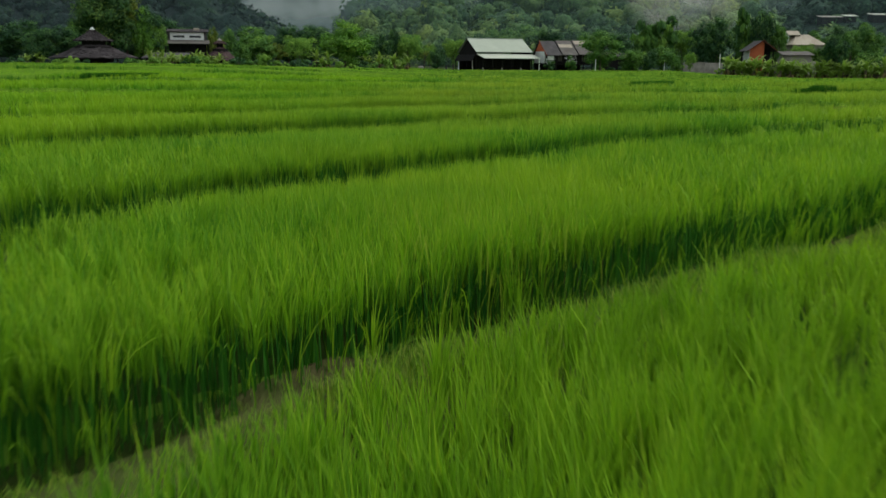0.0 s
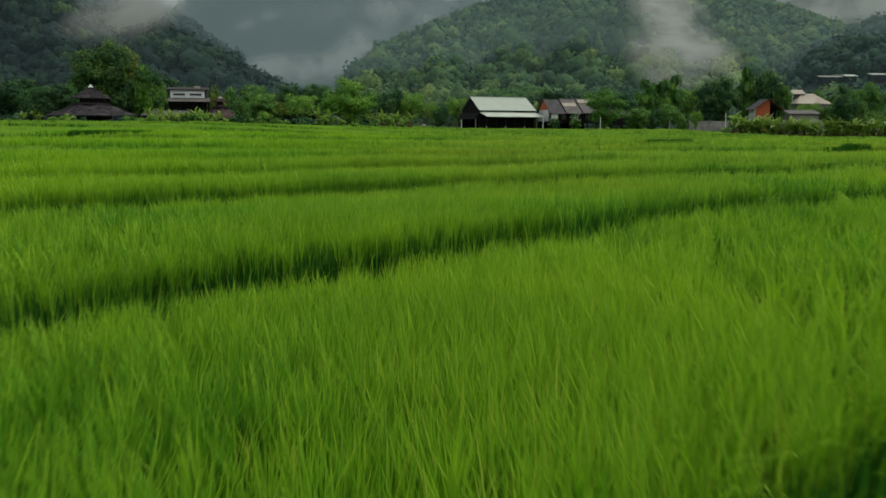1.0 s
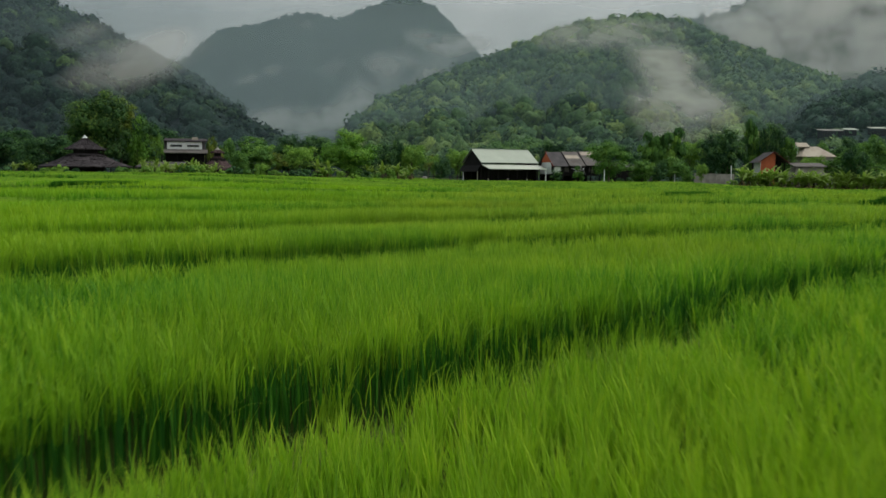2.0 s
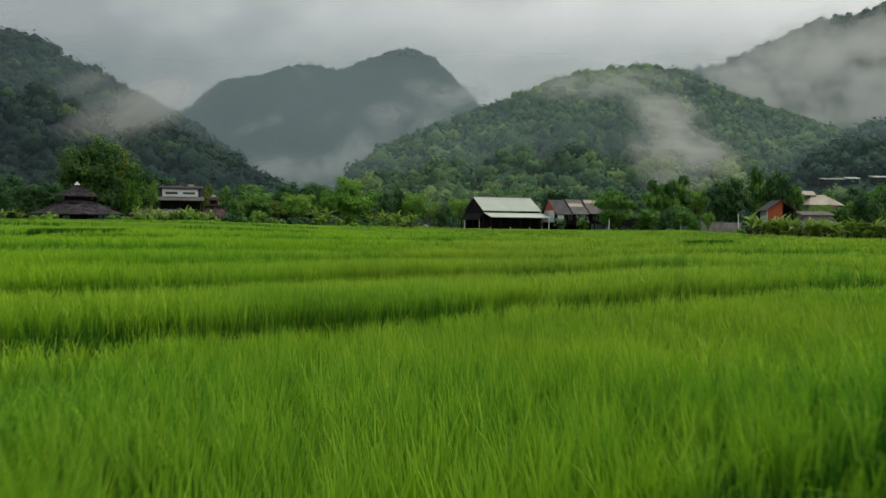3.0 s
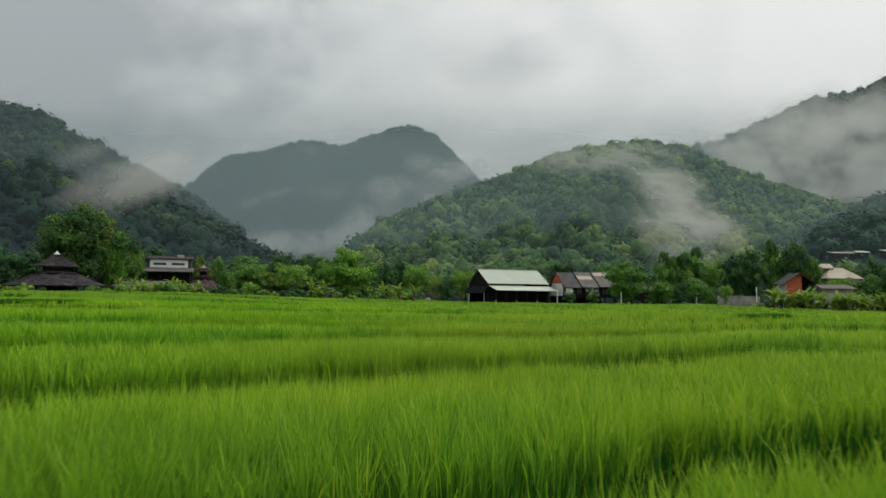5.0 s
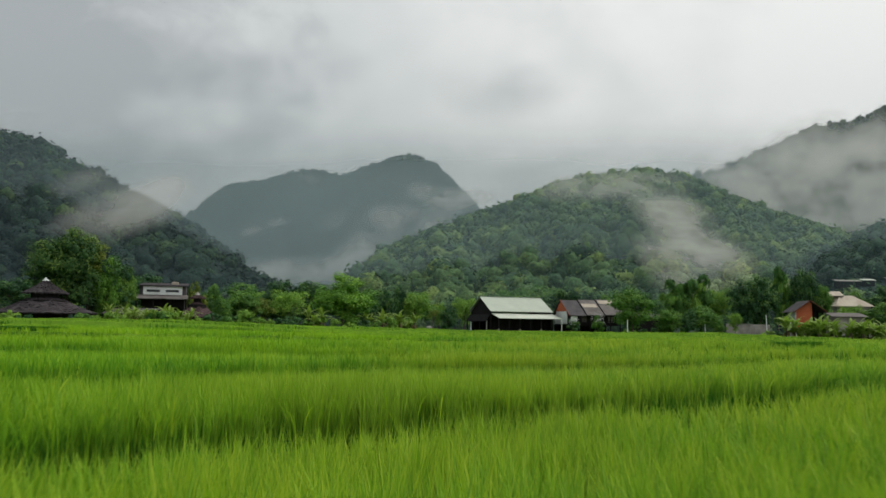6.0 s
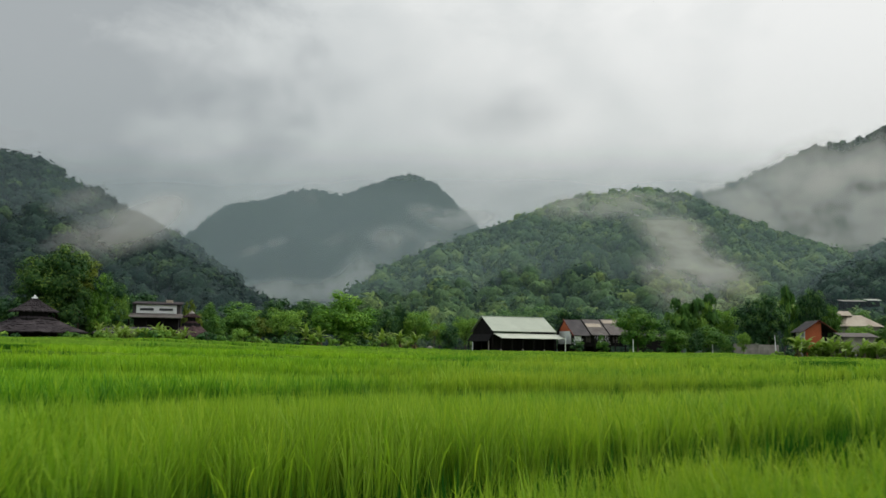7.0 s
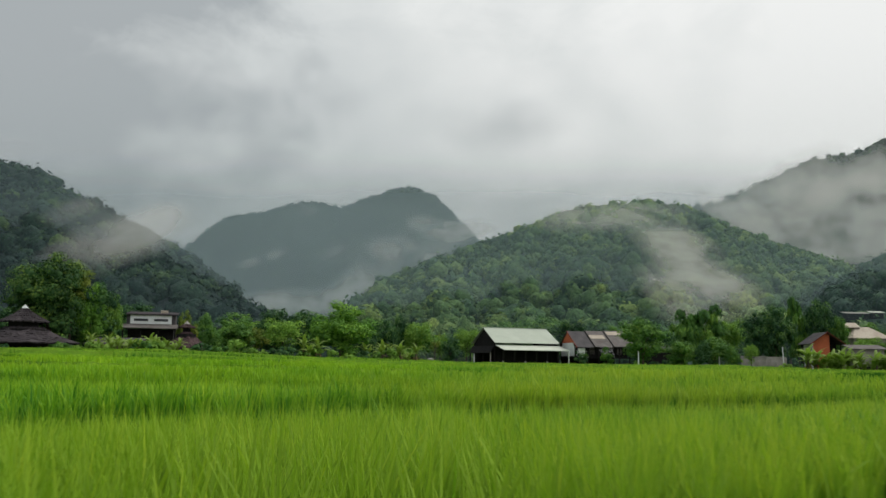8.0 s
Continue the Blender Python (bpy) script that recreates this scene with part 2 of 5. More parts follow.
def set_tone(me, tone):
    """Each crown's or clump's own shade of green, from 0 to 1."""
    me.attributes.new("tone", "FLOAT", "POINT").data.foreach_set("value", np.asarray(tone, np.float32))


def part(name, bm, mat, parent=None, label="", m=None):
    """Links a bmesh (or a mesh) as one object under a thing."""
    if isinstance(bm, bpy.types.Mesh):
        me = bm
    else:
        bmesh.ops.recalc_face_normals(bm, faces=bm.faces)
        me = bpy.data.meshes.new(name)
        bm.to_mesh(me)
        bm.free()
    if mat and not me.materials:
        me.materials.append(mat)
    ob = new(name, me)
    if parent:
        ob.parent = parent
    if m is not None:
        ob.matrix_basis = m
    if label:
        ob["label"] = label
    return ob


def box(bm, x0, y0, z0, x1, y1, z1, bevel=0.0):
    made = bmesh.ops.create_cube(bm, size=1)["verts"]
    for v in made:
        v.co = Vector((x0 + (v.co.x + 0.5) * (x1 - x0), y0 + (v.co.y + 0.5) * (y1 - y0), z0 + (v.co.z + 0.5) * (z1 - z0)))
    if bevel:
        bmesh.ops.bevel(bm, geom=list({e for v in made for e in v.link_edges}), offset=bevel, segments=1, affect="EDGES")
    return bm


def boxed(*a, bevel=0.0):
    return box(bmesh.new(), *a, bevel=bevel)


def slab(bm, corners, thick):
    """A sheet through four corners, given thickness downwards."""
    top = [bm.verts.new(c) for c in corners]
    low = [bm.verts.new((c[0], c[1], c[2] - thick)) for c in corners]
    n = len(top)
    bm.faces.new(top)
    bm.faces.new(low[::-1])
    for i in range(n):
        bm.faces.new((top[i], low[i], low[(i + 1) % n], top[(i + 1) % n]))
    return bm


def rod(bm, a, b, r0, r1, n=7):
    a, b = Vector(a), Vector(b)
    q = (b - a).to_track_quat("Z", "Y")
    rings = []
    for p, r in ((a, r0), (b, r1)):
        rings.append([bm.verts.new(p + q @ Vector((r * math.cos(k * math.tau / n), r * math.sin(k * math.tau / n), 0))) for k in range(n)])
    for k in range(n):
        bm.faces.new((rings[0][k], rings[0][(k + 1) % n], rings[1][(k + 1) % n], rings[1][k]))
    bm.faces.new(rings[1])
    bm.faces.new(rings[0][::-1])
    return bm


def thing(name, label, category, x=0, y=0, z=0, rz=0, group=""):
    e = new(name)
    e.empty_display_size = 0.3
    e.matrix_basis = pose(x, y, z, 0, 0, rz)
    return tagged(e, label, category, group)


def smooth01(x):
    x = np.clip(x, 0, 1)
    return x * x * (3 - 2 * x)


def wave_noise(x, y, seed, freq):
    """Cheap smooth noise for arrays, about -1 to 1."""
    r = np.random.default_rng(seed)
    s = 0
    for k in range(6):
        a, ph, f = r.uniform(0, math.tau), r.uniform(0, math.tau), freq * r.uniform(0.6, 1.9)
        s = s + np.sin((x * math.cos(a) + y * math.sin(a)) * f + ph)
    return s / 3.2


# ---- lie of the land ----
# bunds: y = a + b x + c x*x over a stretch of x; STEP: the rise from paddy to paddy
STEP = 0.34
BUNDS = [
    (-6.0, 1.0, 0.0, -60, 80), (6.72, 1.0, -0.004, -60, 80), (16.6, 1.22, -0.028, -22, 20), (26.7, 0.78, 0.0, -40, 60), (34.65, 0.98, 0.025, -24, 3.5), (36.6, 0.3, -0.012, 3.5, 60),
    (43.2, 0.75, 0.0, -60, 5), (49.0, 0.22, 0.004, -14, 70), (54.2, 0.4, 0.003, -60, 60), (57.0, 0.75, -0.002, 3, 90),
    (70.5, 0.15, -0.001, -70, 30), (82, -0.05, 0.002, -80, 40), (84, 0.25, 0.0, 8, 100), (97, -0.1, 0.0, -80, 25), (106, 0.12, 0.0, -20, 100), (128, 0.05, 0.0, -22, 100), (150, -0.05, 0.0, -16, 110),
]


def field_edge(x):
    """Where the rice ends and the village gardens begin."""
    return np.interp(x, (-90, -55, -35, -22, -14, 0, 14, 30, 37, 42, 75, 120), (106, 112, 122, 134, 162, 182, 184, 175, 164, 147, 144, 141))


def bund_line(x, a, b, c):
    return a + b * x + c * x * x + 0.22 * np.sin(x * 0.9 + a) + 0.12 * np.sin(x * 2.3 + a * 2)


def terrace(x, y):
    """Each paddy stands a step above the one before it and leans back to its far bund."""
    before, after = np.full(np.shape(x), -1e3), np.full(np.shape(x), 1e3)
    for a, b, c, x0, x1 in BUNDS:
        f = bund_line(x, a, b, c) + (1.2 if a == 6.72 else 0.95) * np.sqrt(1 + (b + 2 * c * x) ** 2)
        on = (x > x0) & (x < x1)
        before = np.where(on & (f <= y), np.maximum(before, f), before)
        after = np.where(on & (f > y), np.minimum(after, f), after)
    span = np.clip(after - before, 0.5, 16)
    return np.where(before > -900, STEP * np.clip(1 - (y - before) / span, 0, 1), 0.0)


def ground_z(x, y):
    """Paddy level: flat near, rising gently to the left and far side, with a step at each bund."""
    x, y = np.asarray(x, float), np.asarray(y, float)
    return np.where(y < field_edge(x), terrace(x, y), 0.0) + 1.0 * smooth01((-x - 4) / 34) * smooth01((y - 45) / 65) + 0.2 * smooth01((x - 12) / 30) * smooth01((y - 100) / 60) - 1.2 * smooth01((x - 30) / 14) * smooth01((y - 95) / 45) * (1 - smooth01((y - 152) / 14))


def bund_gap(x, y):
    """Distance behind the nearest bund's near rim, where it lies within the bund's gap; else 9."""
    out = np.full(np.shape(x), 9.0)
    for a, b, c, x0, x1 in BUNDS:
        f = bund_line(x, a, b, c)
        s = (y - f) / np.sqrt(1 + (b + 2 * c * x) ** 2) - 0.26
        inside = (s > 0) & (s < 1.95) & (x > x0) & (x < x1)
        out = np.where(inside, np.minimum(out, s), out)
    return out


def crest_width(x, y):
    """Width of the turf on a bund's crest; the bund between the first two paddies is a broad footpath."""
    return 0.44 + 0.32 * (np.abs(y - 6.72 - x) < 4)


def gap_width(x, y):
    return crest_width(x, y) + 0.16 - 0.08 * (crest_width(x, y) > 0.5) + 0.05 * smooth01((y - 14) / 14) + 0.08 * wave_noise(x, y, 6, 0.13) + 0.08 * wave_noise(x, y, 5, 0.45) + 0.2 * smooth01((y - 60) / 20)


# ground: one sheet to the horizon
gx = np.sinh(np.linspace(-5.2, 5.2, 150)) * 44
gy = np.concatenate([np.linspace(-400, 0, 14)[:-1], np.linspace(0, 220, 70), np.geomspace(226, 4600, 40)])
X, Y = np.meshgrid(gx, gy)
Z = ground_z(X, Y) - terrace(X, Y) + 0.03 * wave_noise(X, Y, 2, 0.3)
ny, nx = X.shape
idx = np.arange(nx * ny).reshape(ny, nx)
grid_quads = np.stack([idx[:-1, :-1], idx[:-1, 1:], idx[1:, 1:], idx[1:, :-1]], -1).reshape(-1, 4)
tagged(new("ground", np_mesh("ground", np.stack([X, Y, Z], -1).reshape(-1, 3), grid_quads, None, M["ground"], True)), "damp dark soil and grass under the fields", "ground", kind="structure")


# ---- rice ----
def path_x(y):
    return 1.0 - 0.15 * y


def blades(px, py, base, length, width, lean, seed, segments, az=None):
    """Grass-like blades: tapered strips that stand up and droop at the tip."""
    r = np.random.default_rng(seed)
    n = len(px)
    az = r.uniform(0, math.tau, n) if az is None else az
    lean = lean * r.uniform(0.25, 1.0, n)
    face = az + r.uniform(-0.5, 0.5, n) + math.pi / 2
    wx, wy = np.cos(face), np.sin(face)
    levels = np.linspace(0, 1, segments + 1)
    rows = []
    for s in levels[:-1]:
        out = lean * length * (0.35 * s + 0.65 * s ** 2.4)
        up = length * (s - 0.30 * lean * s ** 3)
        w = width * (0.65 + 0.5 * s if s < 0.5 else 0.9 * (1.25 - s) + 0.2) * 0.5
        c = np.stack([px + np.cos(az) * out, py + np.sin(az) * out, base + up], -1)
        o = np.stack([wx * w, wy * w, np.zeros(n)], -1)
        rows += [c - o, c + o]
    out, up = lean * length, length * (1 - 0.30 * lean)
    rows.append(np.stack([px + np.cos(az) * out, py + np.sin(az) * out, base + up], -1))
    k = len(rows)
    verts = np.stack(rows, 1).reshape(-1, 3)
    i0 = (np.arange(n) * k)[:, None]
    quads = np.concatenate([i0 + np.array([[2 * j, 2 * j + 1, 2 * j + 3, 2 * j + 2]]) for j in range(segments - 1)]) if segments > 1 else None
    tris = i0 + np.array([[k - 3, k - 2, k - 1]])
    return verts, quads, tris


def rice_field(name, x0, x1, y0, y1, density, keep, length, width, lean, seed, segments, tillers, label, lift=(0.0, 0.0), mat="rice", ragged=(0.78, 1.10)):
    """Scatters clumps of rice over a stretch of the fields, leaving out the bunds."""
    r = np.random.default_rng(seed)
    n = int((x1 - x0) * (y1 - y0) * density / tillers)
    cx, cy = r.uniform(x0, x1, n), r.uniform(y0, y1, n)
    d = bund_gap(cx, cy)
    ok = (d > gap_width(cx, cy)) & (cy < field_edge(cx)) & keep(cx, cy, r.uniform(0, 1, n))
    cx, cy = cx[ok], cy[ok]
    vigour = 1 + 0.07 * wave_noise(cx, cy, 8, 0.8) + 0.05 * wave_noise(cx, cy, 9, 0.15) + r.normal(0, 0.045, len(cx))
    px, py = np.repeat(cx, tillers), np.repeat(cy, tillers)
    m = len(px)
    # the leaves of a clump fan out from its middle
    az = r.uniform(0, math.tau, m)
    out = np.abs(r.normal(0, 0.055 if tillers > 1 else 0, m))
    px, py = px + np.cos(az) * out, py + np.sin(az) * out
    ln = length * np.repeat(vigour, tillers) * r.uniform(*ragged, m)
    front = np.repeat(d[ok] < gap_width(cx, cy) + 0.3, tillers) & (lift[1] > 0) & (r.uniform(0, 1, m) < 0.8)
    up = r.uniform(lift[0], lift[1], m)
    up, ln = np.where(front, 0.35 * up + 0.22, up), np.where(front, ln * 0.96, ln)
    v, q, t = blades(px, py, ground_z(px, py) + up * np.repeat(vigour, tillers), ln, width * r.uniform(0.7, 1.3, m), lean, seed + 1, segments, az + r.normal(0, 0.5, m))
    me = np_mesh(name, v, q, t, M[mat])
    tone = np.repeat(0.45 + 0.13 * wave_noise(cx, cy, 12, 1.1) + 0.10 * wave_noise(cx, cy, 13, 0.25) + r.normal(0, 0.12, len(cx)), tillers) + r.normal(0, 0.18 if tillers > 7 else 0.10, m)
    # leaves are deep green at the sheath, darkened further for shade, yellower at the tip
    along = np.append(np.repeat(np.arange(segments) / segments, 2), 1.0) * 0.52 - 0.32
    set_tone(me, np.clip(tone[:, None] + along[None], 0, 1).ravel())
    return tagged(new(name, me), label, "rice", kind="stuff")


def off(x, y):
    return np.abs(x - path_x(y))


NEAR = "bright green young rice standing in dense clumps"
FAR = "bright green rice of the fields below the village"
LIFT = (0.24, 0.46)  # leaf blades spring from the upper stems
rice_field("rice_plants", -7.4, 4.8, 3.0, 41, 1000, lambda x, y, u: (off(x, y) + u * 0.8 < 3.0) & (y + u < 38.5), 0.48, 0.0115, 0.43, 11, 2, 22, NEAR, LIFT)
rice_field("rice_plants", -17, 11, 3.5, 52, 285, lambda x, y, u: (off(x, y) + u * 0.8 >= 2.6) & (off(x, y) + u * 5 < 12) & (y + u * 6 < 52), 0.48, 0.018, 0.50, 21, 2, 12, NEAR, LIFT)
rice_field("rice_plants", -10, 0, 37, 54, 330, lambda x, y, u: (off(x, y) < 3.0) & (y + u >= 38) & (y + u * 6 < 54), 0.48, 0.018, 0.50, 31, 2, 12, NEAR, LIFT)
rice_field("rice_stems", -17, 11, 3.5, 54, 150, lambda x, y, u: (off(x, y) + u * 5 < 12) & (y + u * 6 < 54), 0.58, 0.016, 0.22, 36, 1, 5, "upright green rice stems below the leaves", mat="shade_green")
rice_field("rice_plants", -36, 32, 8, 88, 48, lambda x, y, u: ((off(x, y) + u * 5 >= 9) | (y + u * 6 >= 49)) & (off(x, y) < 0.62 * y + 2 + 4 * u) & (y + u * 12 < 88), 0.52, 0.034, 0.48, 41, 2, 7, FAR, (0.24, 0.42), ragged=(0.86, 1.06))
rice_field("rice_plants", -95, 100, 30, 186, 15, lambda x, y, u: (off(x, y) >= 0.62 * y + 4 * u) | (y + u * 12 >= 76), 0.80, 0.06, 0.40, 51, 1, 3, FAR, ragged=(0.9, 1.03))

# the closed canopy under the blade tips, where the fields are seen from farther off
sx, sy = np.arange(-100, 125, 0.8), np.arange(-16, 187, 0.8)
X, Y = np.meshgrid(sx, sy)
rr = np.random.default_rng(3)
X = X + rr.uniform(-0.18, 0.18, X.shape)
Y = Y + rr.uniform(-0.18, 0.18, Y.shape)
gap = bund_gap(X, Y) <= gap_width(X, Y) + 0.1
Z = ground_z(X, Y) + 0.44 + 0.14 * smooth01((Y - 55) / 30) + 0.05 * wave_noise(X, Y, 8, 0.8) + rr.uniform(-0.07, 0.07, X.shape)
inner = (off(X, Y) < 8.3) & (Y > -0.5) & (Y < 49.3)
low = np.minimum.reduce([ground_z(X, Y + d) for d in (-1.0, -0.5, 0.0, 0.5, 1.0)])
Z = np.where(inner, low - 0.25, Z)
Z = np.where(gap, low - 0.25, Z)
ny, nx = X.shape
idx = np.arange(nx * ny).reshape(ny, nx)
grid_quads = np.stack([idx[:-1, :-1], idx[:-1, 1:], idx[1:, 1:], idx[1:, :-1]], -1)
mid_x, mid_y = X[:-1, :-1], Y[:-1, :-1]
keep = mid_y < field_edge(mid_x)
grid_quads = grid_quads[keep]
tagged(new("rice_canopy", np_mesh("rice_canopy", np.stack([X, Y, Z], -1).reshape(-1, 3), grid_quads, None, M["rice_sheet"], False)), "closed green surface of the rice fields", "rice", kind="stuff")


def shade_stems(name, label, x0, x1, y0, y1, n, depth, length, width, seed, broken):
    """Dense stems along the open front of each paddy, behind its bund. Painted dark for its shade."""
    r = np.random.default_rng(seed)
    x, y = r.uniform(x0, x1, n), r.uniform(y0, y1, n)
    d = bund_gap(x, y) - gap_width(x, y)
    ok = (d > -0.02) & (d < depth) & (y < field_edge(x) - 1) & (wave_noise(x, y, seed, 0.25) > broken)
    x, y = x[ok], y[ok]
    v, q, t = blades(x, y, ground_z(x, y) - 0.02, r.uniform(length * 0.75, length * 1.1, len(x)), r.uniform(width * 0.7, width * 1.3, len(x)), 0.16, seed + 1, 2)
    return tagged(new(name, np_mesh(name, v, q, t, M["shade_green"])), label, "rice", kind="stuff")


shade_stems("rice_stems", "upright stems painted dark for the shade on the paddies' open fronts", -20, 16, 3, 56, 800000, 0.32, 0.60, 0.018, 141, -9)
shade_stems("rice_stems", "stems painted dark for the shade on the far paddies' fronts", -70, 90, 50, 165, 900000, 0.5, 0.72, 0.06, 143, -0.25)

# short grass and weeds on the bunds
def bund_grass():
    r = np.random.default_rng(77)
    for a, b, c, x0, x1 in BUNDS[1:6]:
        w, n = (0.76, 44000) if a == 6.72 else (0.44, 14000)
        # the ditch weeds' dark green stands for the ditch's shade
        for on_crest, mat, label in ((True, "turf", "short yellowish turf on a bund's crest"), (False, "shade_green", "weeds in the ditch beside a bund, painted dark for its shade")):
            x = r.uniform(max(x0, -12), min(x1, 11), n if on_crest else n // 4)
            side = r.uniform(-0.04, w, len(x)) if on_crest else r.uniform(w, w + 0.25, len(x))
            x = x - 0.6 * (side + 0.26)
            y = bund_line(x, a, b, c) + (side + 0.26) * np.sqrt(1 + (b + 2 * c * x) ** 2)
            tuft = np.clip(0.6 + 0.5 * wave_noise(x, y, 21, 1.3), 0.25, 1.3)
            ok = r.uniform(0, 1, len(x)) < 0.35 + 0.65 * tuft
            x, y, tuft, side = x[ok], y[ok], tuft[ok], side[ok]
            base = ground_z(x, y) + (np.interp(side, (-0.04, 0.06, w * 0.6, w - 0.06, w), (0.20, 0.31, 0.34, 0.31, 0.15)) if on_crest else -0.05)
            v, q, t = blades(x, y, base, r.uniform(0.07, 0.24, len(x)) * tuft + 0.03, r.uniform(0.006, 0.013, len(x)), 0.85, 78, 2)
            tagged(new("bund_grass", np_mesh("bund_grass", v, q, t, M[mat])), label, "grass", kind="stuff")


bund_grass()


def yellow_blades():
    """Single taller, yellowing leaves that stand out of the rice."""
    r = np.random.default_rng(91)
    n = 380
    y = r.uniform(5, 38, n)
    x = path_x(y) + r.normal(0, 4, n)
    ok = bund_gap(x, y) > gap_width(x, y)
    x, y = x[ok], y[ok]
    v, q, t = blades(x, y, ground_z(x, y), r.uniform(0.85, 1.06, len(x)), r.uniform(0.010, 0.018, len(x)), 0.6, 92, 4)
    return tagged(new("yellow_rice_leaves", np_mesh("yellow_rice_leaves", v, q, t, M["straw"])), "scattered yellowing leaves among the green rice", "rice", kind="stuff")


yellow_blades()


def front_leaves():
    """Thin pale leaves that arch out of each paddy's open front over the ditch."""
    r = np.random.default_rng(95)
    n = 260000
    x, y = r.uniform(-16, 12, n), r.uniform(3, 50, n)
    d = bund_gap(x, y) - gap_width(x, y)
    ok = (d > 0) & (d < 0.16)
    x, y = x[ok], y[ok]
    n = len(x)
    v, q, t = blades(x, y, ground_z(x, y) + r.uniform(0.22, 0.5, n), r.uniform(0.25, 0.5, n), r.uniform(0.008, 0.014, n), 1.15, 96, 4, r.normal(-1.1, 0.7, n))
    me = np_mesh("rice_plants", v, q, t, M["rice"])
    set_tone(me, np.repeat(np.clip(r.normal(0.5, 0.22, n), 0, 1), len(v) // n))
    return tagged(new("rice_plants", me), "thin rice leaves arching over the ditch", "rice", kind="stuff")


front_leaves()


def ripe_stand():
    """A stand of taller, yellower rice in the second paddy."""
    r = np.random.default_rng(97)
    n = 2600
    x, y = r.normal(0.3, 0.8, n), r.normal(10.4, 0.8, n)
    ok = (bund_gap(x, y) > gap_width(x, y)) & (y > 8.6 + x)
    x, y = x[ok], y[ok]
    v, q, t = blades(x, y, ground_z(x, y) + 0.25, r.uniform(0.45, 0.70, len(x)), r.uniform(0.009, 0.015, len(x)), 0.4, 98, 3)
    return tagged(new("rice_plants", np_mesh("rice_plants", v, q, t, M["straw"])), "stand of taller yellowing rice among the green", "rice", kind="stuff")


ripe_stand()


def grass_strip(x0, y0, x1, y1, depth, low, high, seed, label):
    """A stand of taller, darker grass along one of the far bunds. Its dark green stands for a shaded paddy front."""
    r = np.random.default_rng(seed)
    n = int(math.hypot(x1 - x0, y1 - y0) * depth * 900)
    k = r.uniform(0, 1, n)
    x = x0 + (x1 - x0) * k
    y = y0 + (y1 - y0) * k + r.uniform(-0.5, 0.5, n) * depth + 0.3 * np.sin(k * 9 + seed)
    ends = np.clip(6 * np.minimum(k, 1 - k), 0.75, 1)
    v, q, t = blades(x, y, ground_z(x, y), r.uniform(low, high, n) * ends, r.uniform(0.03, 0.05, n), 0.3, seed + 1, 2)
    return tagged(new("tall_grass", np_mesh("tall_grass", v, q, t, M["shade_green"])), label, "grass", kind="stuff")


grass_strip(9.8, 65.9, 15.6, 70.0, 1.7, 0.66, 0.86, 79, "stand of taller dark green grass beside a paddy")
# added strips; their dark colour draws the shaded fronts of far terrace steps
STRIP = "thin added strip of dark grass drawing a far paddy's shaded front"
for k, (x0, y0, x1, y1) in enumerate(((-33.5, 64.5, -27, 71.5), (19.5, 56, 27.5, 58))):
    grass_strip(x0, y0, x1, y1, 0.8, 0.82, 0.94, 180 + 3 * k, STRIP)

# bunds between the paddies: low earth ridges
for a, b, c, x0, x1 in BUNDS:
    xs = np.arange(max(x0, -70), min(x1, 90), 0.35)
    f = bund_line(xs, a, b, c)
    slope = b + 2 * c * xs
    nrm = np.sqrt(1 + slope ** 2)
    wob = 0.03 * wave_noise(xs, f, 14, 2.5)
    w = 0.76 if a == 6.72 else 0.44
    prof = ((0.02, -0.1), (0.16, 0.22), (0.32, 0.33), (0.26 + w * 0.6, 0.36), (0.20 + w, 0.33), (0.27 + w, 0.12), (0.36 + w, -0.06))
    rows = []
    for off_s, h in prof:
        px, py = xs - slope / nrm * off_s, f + off_s / nrm
        rows.append(np.stack([px, py, ground_z(px, py) + h + wob * (h > 0)], -1))
    P = np.stack(rows, 1)
    keep = P[:, 2, 1] < field_edge(P[:, 2, 0]) - 0.5
    P = P[keep]
    n = len(P)
    if n < 3:
        continue
    idx = np.arange(n * len(prof)).reshape(n, len(prof))
    q = np.stack([idx[:-1, :-1], idx[1:, :-1], idx[1:, 1:], idx[:-1, 1:]], -1).reshape(-1, 4)
    tagged(new("bund", np_mesh("bund", P.reshape(-1, 3), q, None, M["bund"], True)), "low grassy earth bund between two rice paddies", "earth bund", "bunds between the paddies", kind="structure")


# ---- hills ----
# crest lines as (x, y, height); each slope runs down from its crest towards the paddies
LEFT = ((-545, 640, 214), (-444, 615, 167), (-386, 600, 138), (-338, 586, 124), (-314, 578, 110), (-282, 568, 99), (-257, 560, 86), (-215, 519, 69), (-192, 495, 58), (-173, 474, 47), (-152, 450, 38), (-129, 418, 24), (-113, 393, 18), (-100, 373, 11), (-88, 352, 6), (-71, 320, -4))
RIGHT = ((-88, 430, -2), (-86, 440, 10), (-85, 450, 18), (-81, 471, 29), (-76, 491, 38), (-68, 520, 46), (-53, 550, 57), (-18, 610, 81), (27, 670, 106), (52, 700, 121), (77, 710, 127), (128, 730, 136), (159, 738, 130), (197, 718, 111), (254, 684, 80), (317, 640, 47))
RIGHT_FAR = ((182, 1250, 194), (248, 1240, 220), (305, 1231, 232), (345, 1225, 246), (384, 1219, 262), (423, 1212, 283), (454, 1208, 298), (499, 1200, 299), (521, 1196, 308), (550, 1192, 321), (630, 1178, 344), (780, 1150, 366))
